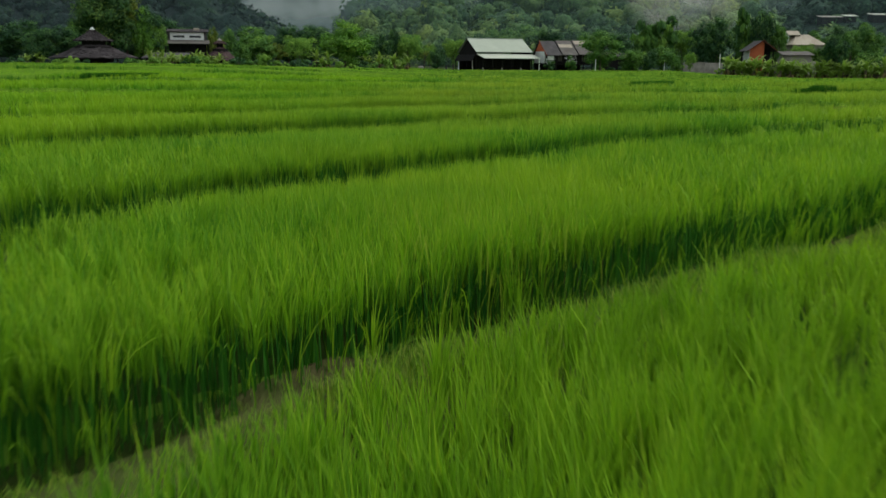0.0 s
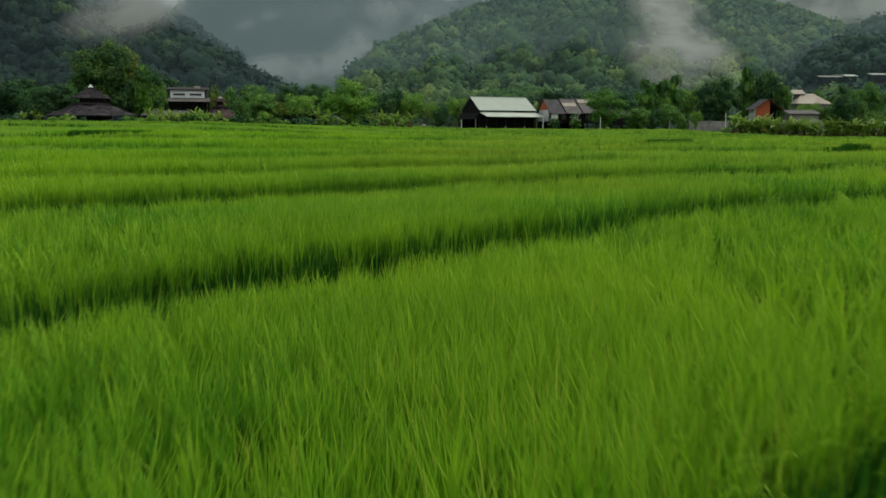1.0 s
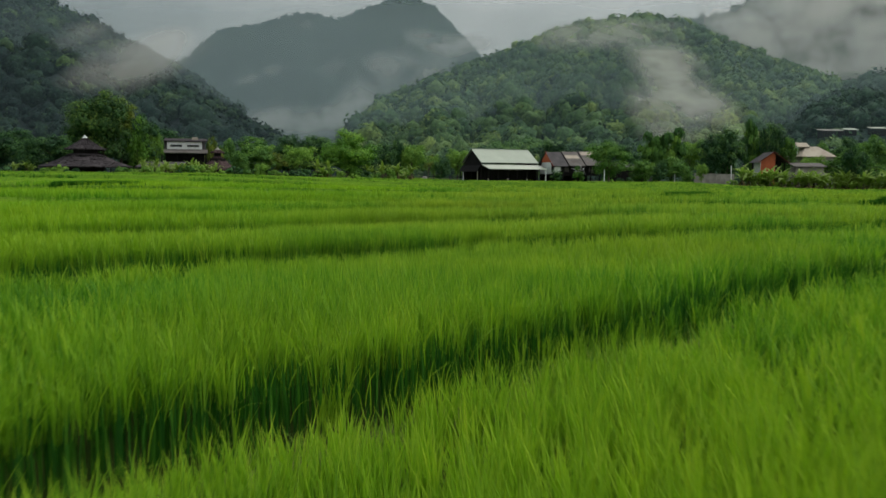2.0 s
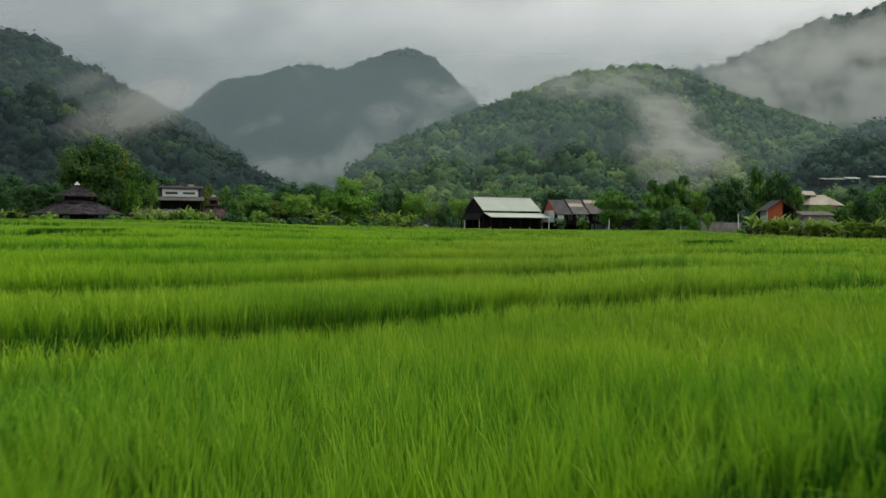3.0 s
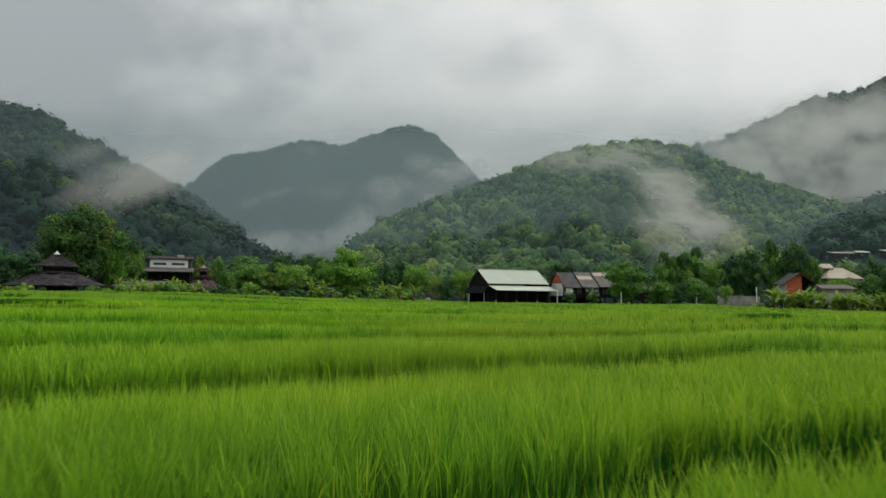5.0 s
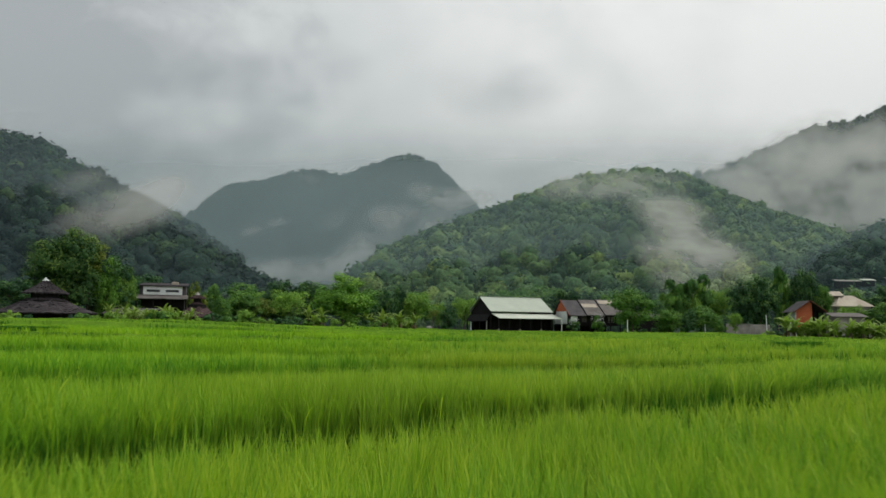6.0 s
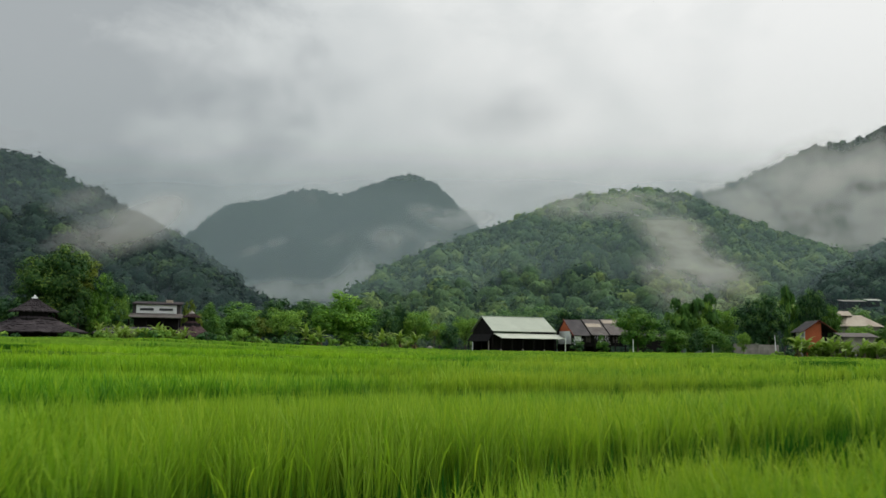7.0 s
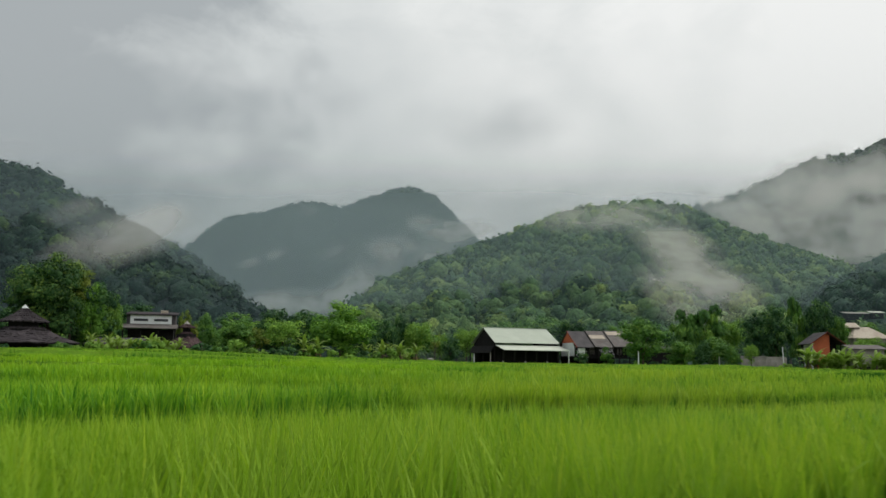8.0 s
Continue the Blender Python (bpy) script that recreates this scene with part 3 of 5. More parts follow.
PEAK = ((-1059, 2000, 7), (-918, 2000, 159), (-804, 2000, 269), (-732, 2000, 326), (-689, 2000, 355), (-630, 2000, 359), (-557, 2000, 378), (-492, 2000, 390), (-397, 2000, 374), (-340, 2000, 400), (-268, 2000, 427), (-211, 2000, 428), (-168, 2000, 407), (-81, 2000, 320), (-11, 2000, 242), (156, 2000, 131))
LOW_RIGHT = ((135, 440, 9), (145, 442, 21), (158, 445, 32), (170, 448, 40), (186, 452, 46), (198, 455, 48), (241, 465, 56), (309, 480, 64))
VALLEY_Y = 20.0  # the slopes' folds run out from the open valley floor


def hill(name, label, crest, foot, mat, seed, folds, back, columns, rows):
    """A wooded ridge: spurs and gullies run down from its crest to its foot."""
    cx, cy, cz = (np.array(c, float) for c in zip(*crest))
    u = np.linspace(0, 1, columns)
    arc = np.concatenate([[0], np.cumsum(np.hypot(np.diff(cx), np.diff(cz)))])
    k = arc / arc[-1]
    x, y, z = (np.interp(u, k, c) for c in (cx, cy, cz))
    pad = max(1, columns // 90)
    z = np.convolve(np.pad(z, pad, mode="edge"), np.ones(2 * pad + 1) / (2 * pad + 1), "valid")
    V, U = np.meshgrid(np.concatenate([np.linspace(0, 1, rows), np.linspace(1, 2, 9)[1:]]), u, indexing="ij")
    run = np.minimum(V, 1)
    Y = foot + (y[None] - foot) * run + back * np.clip(V - 1, 0, 1)
    X = x[None] * (Y - VALLEY_Y) / (y[None] - VALLEY_Y)
    Z = z[None] * np.where(V <= 1, 0.62 * V + 0.38 * smooth01(V), 1 - 0.6 * smooth01(V - 1))
    # folds: ridged noise across the slope, strongest half way up
    across = arc[-1] * U
    ridged = 1 - np.abs(wave_noise(across, Y * 0.35, seed, 0.030)) + 0.5 * (1 - np.abs(wave_noise(across, Y * 0.5, seed + 1, 0.075)))
    depth = folds * np.clip(z / 60, 0, 1)[None] * np.clip(run * (1 - run) * 4, 0, 1)
    Z = Z + (ridged - 1.25) * depth + wave_noise(X, Y, seed + 2, 0.12) * folds * 0.06 * np.clip(z / 40, 0, 1)[None]
    Z = np.where(V <= 1, np.minimum(Z, z[None] * (Y - VALLEY_Y) / (y[None] - VALLEY_Y) + 1.0), Z)
    ny, nx = X.shape
    idx = np.arange(nx * ny).reshape(ny, nx)
    q = np.stack([idx[:-1, :-1], idx[:-1, 1:], idx[1:, 1:], idx[1:, :-1]], -1).reshape(-1, 4)
    ob = tagged(new(name, np_mesh(name, np.stack([X, Y, Z], -1).reshape(-1, 3), q, None, mat, True)), label, "hill", kind="structure")
    return ob, X, Y, Z, V


def ico(sub):
    bm = bmesh.new()
    bmesh.ops.create_icosphere(bm, subdivisions=sub, radius=1)
    v = np.array([vv.co[:] for vv in bm.verts])
    f = np.array([[vv.index for vv in ff.verts] for ff in bm.faces])
    bm.free()
    return v, f


def canopy(name, label, X, Y, Z, V, n, size, mat, seed, sub, keep, cards=0, card=1.0):
    """Tree crowns that cover a hillside, each lumpy and of its own size, height and shade."""
    r = np.random.default_rng(seed)
    bv, bf = ico(sub)
    # as many trees to the hectare everywhere on the slope
    area = np.linalg.norm(np.cross(np.stack([np.diff(A, axis=0)[:, :-1] for A in (X, Y, Z)], -1), np.stack([np.diff(A, axis=1)[:-1] for A in (X, Y, Z)], -1)), axis=-1)
    cell = r.choice(area.size, n, p=area.ravel() / area.sum())
    i, j = np.unravel_index(cell, area.shape)
    a, b = r.uniform(0, 1, n), r.uniform(0, 1, n)
    lerp = lambda A: A[i, j] * (1 - a) * (1 - b) + A[i + 1, j] * a * (1 - b) + A[i, j + 1] * (1 - a) * b + A[i + 1, j + 1] * a * b
    x, y, z, v = lerp(X), lerp(Y), lerp(Z), lerp(V)
    ok = keep(x, y, z, v)
    x, y, z = x[ok], y[ok], z[ok]
    n = len(x)
    s = size * np.clip(r.lognormal(0, 0.34, n), 0.5, 1.9) * (1 + 0.22 * wave_noise(x, y, seed + 5, 0.03))
    tone = np.clip(0.5 + 0.20 * wave_noise(x, y, seed + 6, 0.035) + 0.13 * wave_noise(x, y, seed + 7, 0.012) + r.normal(0, 0.20, n), 0, 1)
    lump = 1 + (0.30 if sub > 1 else 0.2) * np.stack([wave_noise(bv[:, 0] + k * 7, bv[:, 1] + bv[:, 2] * 1.7, k, 3.2) for k in range(24)])[r.integers(0, 24, n)]
    ang = r.uniform(0, math.tau, n)
    ca, sa = np.cos(ang)[:, None], np.sin(ang)[:, None]
    lift = s * r.uniform(0.15, 0.75, n)
    tall = r.uniform(0.85, 1.3, n)
    core = (0.86 if cards else 1.0) * s
    vx = (bv[:, 0] * ca - bv[:, 1] * sa) * lump * core[:, None] + x[:, None]
    vy = (bv[:, 0] * sa + bv[:, 1] * ca) * lump * core[:, None] + y[:, None]
    vz = bv[:, 2] * lump * (core * tall)[:, None] + (z + lift)[:, None]
    verts = np.stack([vx, vy, vz], -1).reshape(-1, 3)
    tris = (np.arange(n)[:, None, None] * len(bv) + bf[None]).reshape(-1, 3)
    tones = np.repeat(tone, len(bv))
    quads = None
    if cards:
        # sprays of leaves that break up each crown's outline
        m_ = n * cards
        d = r.normal(0, 1, (m_, 3))
        d[:, 2] = np.abs(d[:, 2]) * 0.9 - 0.25
        d /= np.linalg.norm(d, axis=1)[:, None]
        ss = np.repeat(s, cards)
        c = np.stack([np.repeat(x, cards), np.repeat(y, cards), np.repeat(z + lift, cards)], -1) + d * (ss * r.uniform(0.74, 1.12, m_))[:, None] * np.stack([np.ones(m_), np.ones(m_), np.repeat(tall, cards)], -1)
        nm = d + r.normal(0, 0.45, (m_, 3)) + np.array([0, 0, 0.3])
        nm /= np.linalg.norm(nm, axis=1)[:, None]
        p = np.cross(nm, r.normal(0, 1, (m_, 3)))
        p /= np.linalg.norm(p, axis=1)[:, None]
        q2 = np.cross(nm, p)
        w = (card * r.uniform(0.5, 1.3, m_) * np.sqrt(ss / size))[:, None]
        cv = np.stack([c - p * w, c + q2 * w * 0.7, c + p * w, c - q2 * w * 0.7], 1).reshape(-1, 3)
        quads = np.arange(m_ * 4).reshape(-1, 4) + len(verts)
        verts = np.concatenate([verts, cv])
        tones = np.concatenate([tones, np.repeat(np.clip(np.repeat(tone, cards) + r.normal(0.06, 0.14, m_), 0, 1), 4)])
    me = np_mesh(name, verts, quads, tris, mat, True)
    set_tone(me, tones)
    return tagged(new(name, me), label, "forest", kind="stuff")


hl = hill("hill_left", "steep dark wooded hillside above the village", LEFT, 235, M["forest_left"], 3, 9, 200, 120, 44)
hr = hill("hill_right", "broad green wooded hill behind the village", RIGHT, 285, M["forest_near"], 7, 15, 200, 130, 50)
hf = hill("hill_right_far", "high wooded ridge wrapped in drifting cloud", RIGHT_FAR, 800, M["forest_far"], 12, 26, 300, 110, 40)
hp = hill("mountain", "blue-green wooded mountain far up the valley", PEAK, 1150, M["forest_far"], 17, 60, 500, 160, 60)
hq = hill("hill_low_right", "low dark wooded rise behind the last houses", LOW_RIGHT, 290, M["forest_low"], 23, 4, 100, 60, 24)
SHED_SPOT = lambda x, y: (x > 0.375 * (y - 20)) & (x < 0.49 * (y - 20)) & (y > 318) & (y < 370)
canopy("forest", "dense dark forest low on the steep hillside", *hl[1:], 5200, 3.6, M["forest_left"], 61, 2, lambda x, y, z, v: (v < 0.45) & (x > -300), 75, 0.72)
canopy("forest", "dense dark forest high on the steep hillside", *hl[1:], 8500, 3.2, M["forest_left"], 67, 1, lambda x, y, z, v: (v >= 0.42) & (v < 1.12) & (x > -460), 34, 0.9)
canopy("forest", "dense mixed green forest covering the hill", *hr[1:], 8000, 3.7, M["forest_near"], 62, 2, lambda x, y, z, v: (v < 0.5) & (x < 300) & (z > -3), 62, 0.75)
canopy("forest", "dense mixed green forest on the upper hill", *hr[1:], 12500, 3.3, M["forest_near"], 66, 1, lambda x, y, z, v: (v >= 0.48) & (v < 1.1) & (x < 330), 24, 1.0)
canopy("forest", "small dark trees along the cloudy ridge", *hf[1:], 8000, 3.3, M["forest_far"], 63, 1, lambda x, y, z, v: (v > 0.3) & (v < 1.1) & (x < 720), 12, 1.2)
canopy("forest", "far trees covering the mountain", *hp[1:], 12000, 3.2, M["forest_far"], 64, 1, lambda x, y, z, v: (v < 1.08) & (v > 0.15) & (x > -960) & (x < 80))
canopy("forest", "dark trees on the low rise", *hq[1:], 1700, 3.3, M["forest_low"], 65, 1, lambda x, y, z, v: (v < 1.1) & ~SHED_SPOT(x, y), 44, 0.85)
canopy("bushes", "dark bushes round the hillside sheds", *hq[1:], 6000, 1.1, M["forest_low"], 68, 1, lambda x, y, z, v: SHED_SPOT(x, y) & (y < 356), 24, 0.4)


def on_rise(x, y):
    """Height of the low rise at a place."""
    k = np.argmin((hq[1] - x) ** 2 + (hq[2] - y) ** 2)
    return float(hq[3].ravel()[k])




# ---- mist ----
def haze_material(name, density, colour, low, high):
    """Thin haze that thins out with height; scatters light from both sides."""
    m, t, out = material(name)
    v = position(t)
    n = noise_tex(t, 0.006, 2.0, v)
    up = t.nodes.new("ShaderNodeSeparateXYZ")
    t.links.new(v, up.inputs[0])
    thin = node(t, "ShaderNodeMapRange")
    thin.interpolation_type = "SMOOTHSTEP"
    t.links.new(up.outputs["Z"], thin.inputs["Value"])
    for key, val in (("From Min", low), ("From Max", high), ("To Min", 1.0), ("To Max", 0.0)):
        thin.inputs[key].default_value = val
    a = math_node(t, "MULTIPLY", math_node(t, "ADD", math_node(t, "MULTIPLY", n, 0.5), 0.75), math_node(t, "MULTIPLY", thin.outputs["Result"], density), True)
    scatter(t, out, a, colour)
    return m


def scatter(t, out, a, colour):
    d, tl, tp = t.nodes.new("ShaderNodeBsdfDiffuse"), t.nodes.new("ShaderNodeBsdfTranslucent"), t.nodes.new("ShaderNodeBsdfTransparent")
    d.inputs["Color"].default_value = tl.inputs["Color"].default_value = (*colour, 1)
    half, mx = node(t, "ShaderNodeMixShader", Fac=0.5), t.nodes.new("ShaderNodeMixShader")
    t.links.new(d.outputs[0], half.inputs[1])
    t.links.new(tl.outputs[0], half.inputs[2])
    t.links.new(a, mx.inputs[0])
    t.links.new(tp.outputs[0], mx.inputs[1])
    t.links.new(half.outputs[0], mx.inputs[2])
    t.links.new(mx.outputs[0], out.inputs["Surface"])


def cloud_material(name, puffs, density, colour, grain, seed):
    """Drifting cloud: a few billows (x, z, half width, half height, tilt, weight in metres and degrees) torn at the rims."""
    m, t, out = material(name)
    g = t.nodes.new("ShaderNodeNewGeometry")
    flat = node(t, "ShaderNodeMapping")
    flat.inputs["Scale"].default_value = (1, 0, 1)
    t.links.new(g.outputs["Position"], flat.inputs["Vector"])
    total = None
    for x, z, rx, rz, tilt, weight in puffs:
        mv = node(t, "ShaderNodeMapping")
        mv.vector_type = "TEXTURE"
        mv.inputs["Location"].default_value = (x, 0, z)
        mv.inputs["Rotation"].default_value = (0, -radians(tilt), 0)
        mv.inputs["Scale"].default_value = (rx, 1, rz)
        t.links.new(flat.outputs[0], mv.inputs["Vector"])
        ln = t.nodes.new("ShaderNodeVectorMath")
        ln.operation = "DOT_PRODUCT"
        t.links.new(mv.outputs[0], ln.inputs[0])
        t.links.new(mv.outputs[0], ln.inputs[1])
        fall = math_node(t, "MULTIPLY", math_node(t, "EXPONENT", math_node(t, "MULTIPLY", ln.outputs["Value"], -0.9)), weight)
        total = fall if total is None else math_node(t, "ADD", total, fall)
    sh = node(t, "ShaderNodeMapping")
    sh.inputs["Location"].default_value = (seed * 31.0, seed * 17.0, seed * 7.0)
    sh.inputs["Scale"].default_value = (1 / grain, 1 / grain, 1.25 / grain)
    sh.inputs["Rotation"].default_value = (0, radians(25), 0)
    t.links.new(flat.outputs[0], sh.inputs["Vector"])
    big_n = noise_tex(t, 1.0, 6.0, sh.outputs[0], 0.55, 0.2)
    fine_n = noise_tex(t, 3.0, 5.0, sh.outputs[0], 0.6, 0.3)
    torn = math_node(t, "ADD", math_node(t, "MULTIPLY", math_node(t, "SUBTRACT", big_n, 0.5), 1.5), math_node(t, "MULTIPLY", math_node(t, "SUBTRACT", fine_n, 0.5), 0.38))
    body = math_node(t, "MULTIPLY", total, math_node(t, "MAXIMUM", math_node(t, "ADD", math_node(t, "MULTIPLY", torn, 2.1), 0.72), 0.0))
    a = math_node(t, "MULTIPLY", math_node(t, "SUBTRACT", 1.0, math_node(t, "EXPONENT", math_node(t, "MULTIPLY", math_node(t, "MAXIMUM", math_node(t, "SUBTRACT", body, 0.06), 0.0), -1.9))), density, True)
    scatter(t, out, a, colour)
    return m


def sheet(name, label, x0, x1, z0, z1, y0, lean, bulge, mat, seed):
    """A lumpy curved sheet of thin cloud or haze that leans back like the slope behind it."""
    u, v = np.meshgrid(np.linspace(0, 1, 24), np.linspace(0, 1, 12))
    X, Z = x0 + (x1 - x0) * u, z0 + (z1 - z0) * v
    Y = y0 + lean * Z + bulge * wave_noise(X, Z, seed, 20 / (x1 - x0))
    idx = np.arange(24 * 12).reshape(12, 24)
    q = np.stack([idx[:-1, :-1], idx[:-1, 1:], idx[1:, 1:], idx[1:, :-1]], -1).reshape(-1, 4)
    return tagged(new(name, np_mesh(name, np.stack([X, Y, Z], -1).reshape(-1, 3), q, None, mat, True)), label, "mist", kind="backdrop")


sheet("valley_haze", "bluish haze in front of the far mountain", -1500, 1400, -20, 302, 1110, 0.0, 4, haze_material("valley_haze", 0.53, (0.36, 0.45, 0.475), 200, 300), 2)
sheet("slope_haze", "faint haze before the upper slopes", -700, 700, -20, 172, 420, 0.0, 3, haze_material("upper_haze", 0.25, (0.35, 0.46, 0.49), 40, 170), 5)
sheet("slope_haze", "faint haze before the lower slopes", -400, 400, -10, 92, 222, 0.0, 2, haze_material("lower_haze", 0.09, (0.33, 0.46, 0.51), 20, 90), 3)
RIGHT_CLOUD = [(74.5, 48.5, 12, 22, -10, 1.0), (66, 31, 14, 6.5, 0, 0.75), (68, 84, 27, 11, 4, 0.5), (40, 76, 20, 11, 8, 0.45), (54, 23, 9, 9, 0, 0.4)]
BANK = [(225, 130, 38, 22, -25, 0.9), (270, 146, 56, 23, 25, 1.1), (314, 146, 56, 36, 0, 1.15), (344, 172, 46, 26, 25, 0.8), (195, 143, 23, 11, -25, 0.6), (298, 97, 51, 15, 10, 0.9), (368, 130, 61, 35, 0, 1.0), (250, 164, 31, 11, 30, 0.6)]
LEFT_CLOUD = [(-118, 39, 14, 10, -15, 1.0), (-124, 33, 11, 6, 0, 0.5), (-150, 50, 9, 8, 0, 0.3), (-116, 47, 7, 4.5, -30, 0.6), (-247, 95, 26, 10, -10, 0.45)]
VALE = [(-216, 60, 54, 13, 0, 0.9), (-156, 85, 21, 16, 35, 0.7), (-175, 66, 25, 14, 20, 0.7), (-258, 53, 32, 10, 0, 0.6)]
SHOULDER = [(-80, 162, 28, 10, -10, 1.1), (-45, 157, 29, 10, 5, 1.0), (-296, 122, 24, 6, 20, 0.55), (-139, 134, 35, 15, 10, 0.45), (-210, 133, 18, 11, 0, 0.35), (-104, 116, 42, 17, 15, 0.5), (-244, 187, 21, 13, 0, 0.2)]
sheet("mist_bank", "grey cloud drifting up the wooded slope", -10, 150, 5, 120, 238, 2.85, 2, cloud_material("slope_cloud", RIGHT_CLOUD, 0.62, (0.90, 0.87, 0.81), 26, 13), 4)
sheet("mist_bank", "large grey cloud wrapped round the high ridge", 130, 470, 40, 260, 770, 0.0, 4, cloud_material("bank_cloud", [(*p[:5], p[5] * 0.5) for p in BANK], 0.92, (1.0, 0.97, 0.91), 64, 2), 6)
sheet("mist_bank", "thin grey cloud hanging on the dark hillside", -310, -90, 12, 122, 196, 1.9, 2, cloud_material("hanging_cloud", LEFT_CLOUD, 0.50, (0.80, 0.78, 0.74), 30, 11), 7)
sheet("mist_bank", "pale mist filling the valley mouth", -330, -90, 20, 130, 900, 0.0, 3, cloud_material("valley_mist", VALE, 0.75, (0.70, 0.73, 0.73), 55, 4), 9)
sheet("mist_bank", "small pale cloud at the mountain's shoulder", -350, 30, 80, 220, 1000, 0.0, 3, cloud_material("shoulder_cloud", SHOULDER, 0.75, (0.78, 0.79, 0.78), 50, 5), 10)


# ---- plants of the village ----
def leaf_cloud(rng, centres, radii, n, size, droop=0.0, long=1.5):
    """Many small leaves scattered through clumps; verts and quads."""
    k = rng.choice(len(centres), n, p=radii ** 2 / np.sum(radii ** 2))
    d = rng.normal(0, 1, (n, 3))
    d /= np.linalg.norm(d, axis=1)[:, None]
    d[:, 2] = np.where(d[:, 2] < -0.35, -d[:, 2], d[:, 2])
    p = centres[k] + d * (radii[k] * rng.uniform(0.72, 1.12, n))[:, None]
    nrm = d + rng.normal(0, 0.34, (n, 3)) + np.array([0, 0, 0.25])
    nrm /= np.linalg.norm(nrm, axis=1)[:, None]
    a = np.cross(nrm, rng.normal(0, 1, (n, 3)))
    a /= np.linalg.norm(a, axis=1)[:, None] + 1e-6
    a[:, 2] -= droop
    b = np.cross(nrm, a)
    s = (size * rng.uniform(0.6, 1.35, n))[:, None]
    a, b = a * s * long * 0.5, b * s * 0.5
    v = np.stack([p - a, p + b * 0.9, p + a, p - b * 0.9], 1).reshape(-1, 3)
    shade = np.clip(rng.normal(0.45, 0.22, len(centres))[k] + rng.normal(0, 0.16, n), 0, 1)
    return v, np.arange(n * 4).reshape(-1, 4), np.repeat(shade, 4)


def crown_mesh(name, seed, radius, height, base, clumps, leaves, size, mat, shape="round", droop=0.0, core=True, long=1.5):
    """A crown with an uneven outline: clumps of leaves round a hidden core of foliage."""
    rng = np.random.default_rng(seed)
    mid, half = (base + height) / 2, (height - base) / 2
    c, r = [], []
    for _ in range(clumps):
        d = rng.normal(0, 1, 3)
        d /= np.linalg.norm(d)
        rad = rng.uniform(0.35, 0.90)
        zz = d[2] * rad
        w = {"round": 1.0, "column": 0.9 + 0.3 * zz, "wide": 1.0, "cone": 1.0 - 0.55 * zz}[shape]
        c.append((d[0] * rad * radius * w, d[1] * rad * radius * w, mid + zz * half))
        r.append(rng.uniform(0.17, 0.36) * min(radius, half * 1.3))
    c, r = np.array(c), np.array(r)
    v, q, shade = leaf_cloud(rng, c, r, leaves, size, droop, long)
    tris = None
    if core:
        bv, bf = ico(1)
        vs, ts, n0 = [v], [], len(v)
        for cc, rad in zip(c, r):
            vs.append(bv * rad * 0.42 * (1 + 0.2 * rng.uniform(-1, 1, (len(bv), 1))) + cc)
            ts.append(bf + n0)
            n0 += len(bv)
        v, tris = np.concatenate(vs), np.concatenate(ts)
    me = np_mesh(name, v, q, tris, mat)
    set_tone(me, np.concatenate([shade, np.full(len(v) - len(shade), 0.3)]))
    return me


def tree(name, label, category, seed, radius, height, base, clumps, leaves, size, mat, shape="round", droop=0.0, limbs=5, trunk=0.2, core=True, long=1.5, group="village trees"):
    e = thing(name, label, category, 0, 0, 0, 0, group)
    rng = random.Random(seed)
    bm = bmesh.new()
    top = base + (height - base) * 0.45
    pts = [Vector((0, 0, -0.3)), Vector((rng.uniform(-.2, .2), rng.uniform(-.2, .2), base * 0.6)), Vector((rng.uniform(-.3, .3), rng.uniform(-.3, .3), top))]
    rod(bm, pts[0], pts[1], trunk * 1.25, trunk, 9)
    rod(bm, pts[1], pts[2], trunk, trunk * 0.45, 9)
    part("trunk", bm, M["bark"], e)
    for k in range(limbs):
        a = k * math.tau / limbs + rng.uniform(-.4, .4)
        s = pts[1].lerp(pts[2], rng.uniform(0.2, 0.9))
        t = s + Vector((math.cos(a) * radius * 0.6, math.sin(a) * radius * 0.6, (height - base) * rng.uniform(0.15, 0.4)))
        bm = bmesh.new()
        mid = s.lerp(t, 0.5) + Vector((0, 0, 0.2))
        rod(bm, s, mid, trunk * 0.42, trunk * 0.3, 6)
        rod(bm, mid, t, trunk * 0.3, trunk * 0.1, 6)
        part("limb", bm, M["bark"], e)
    part("crown", crown_mesh("crown", seed, radius, height, base, clumps, leaves, size, mat, shape, droop, core, long), None, e)
    return e


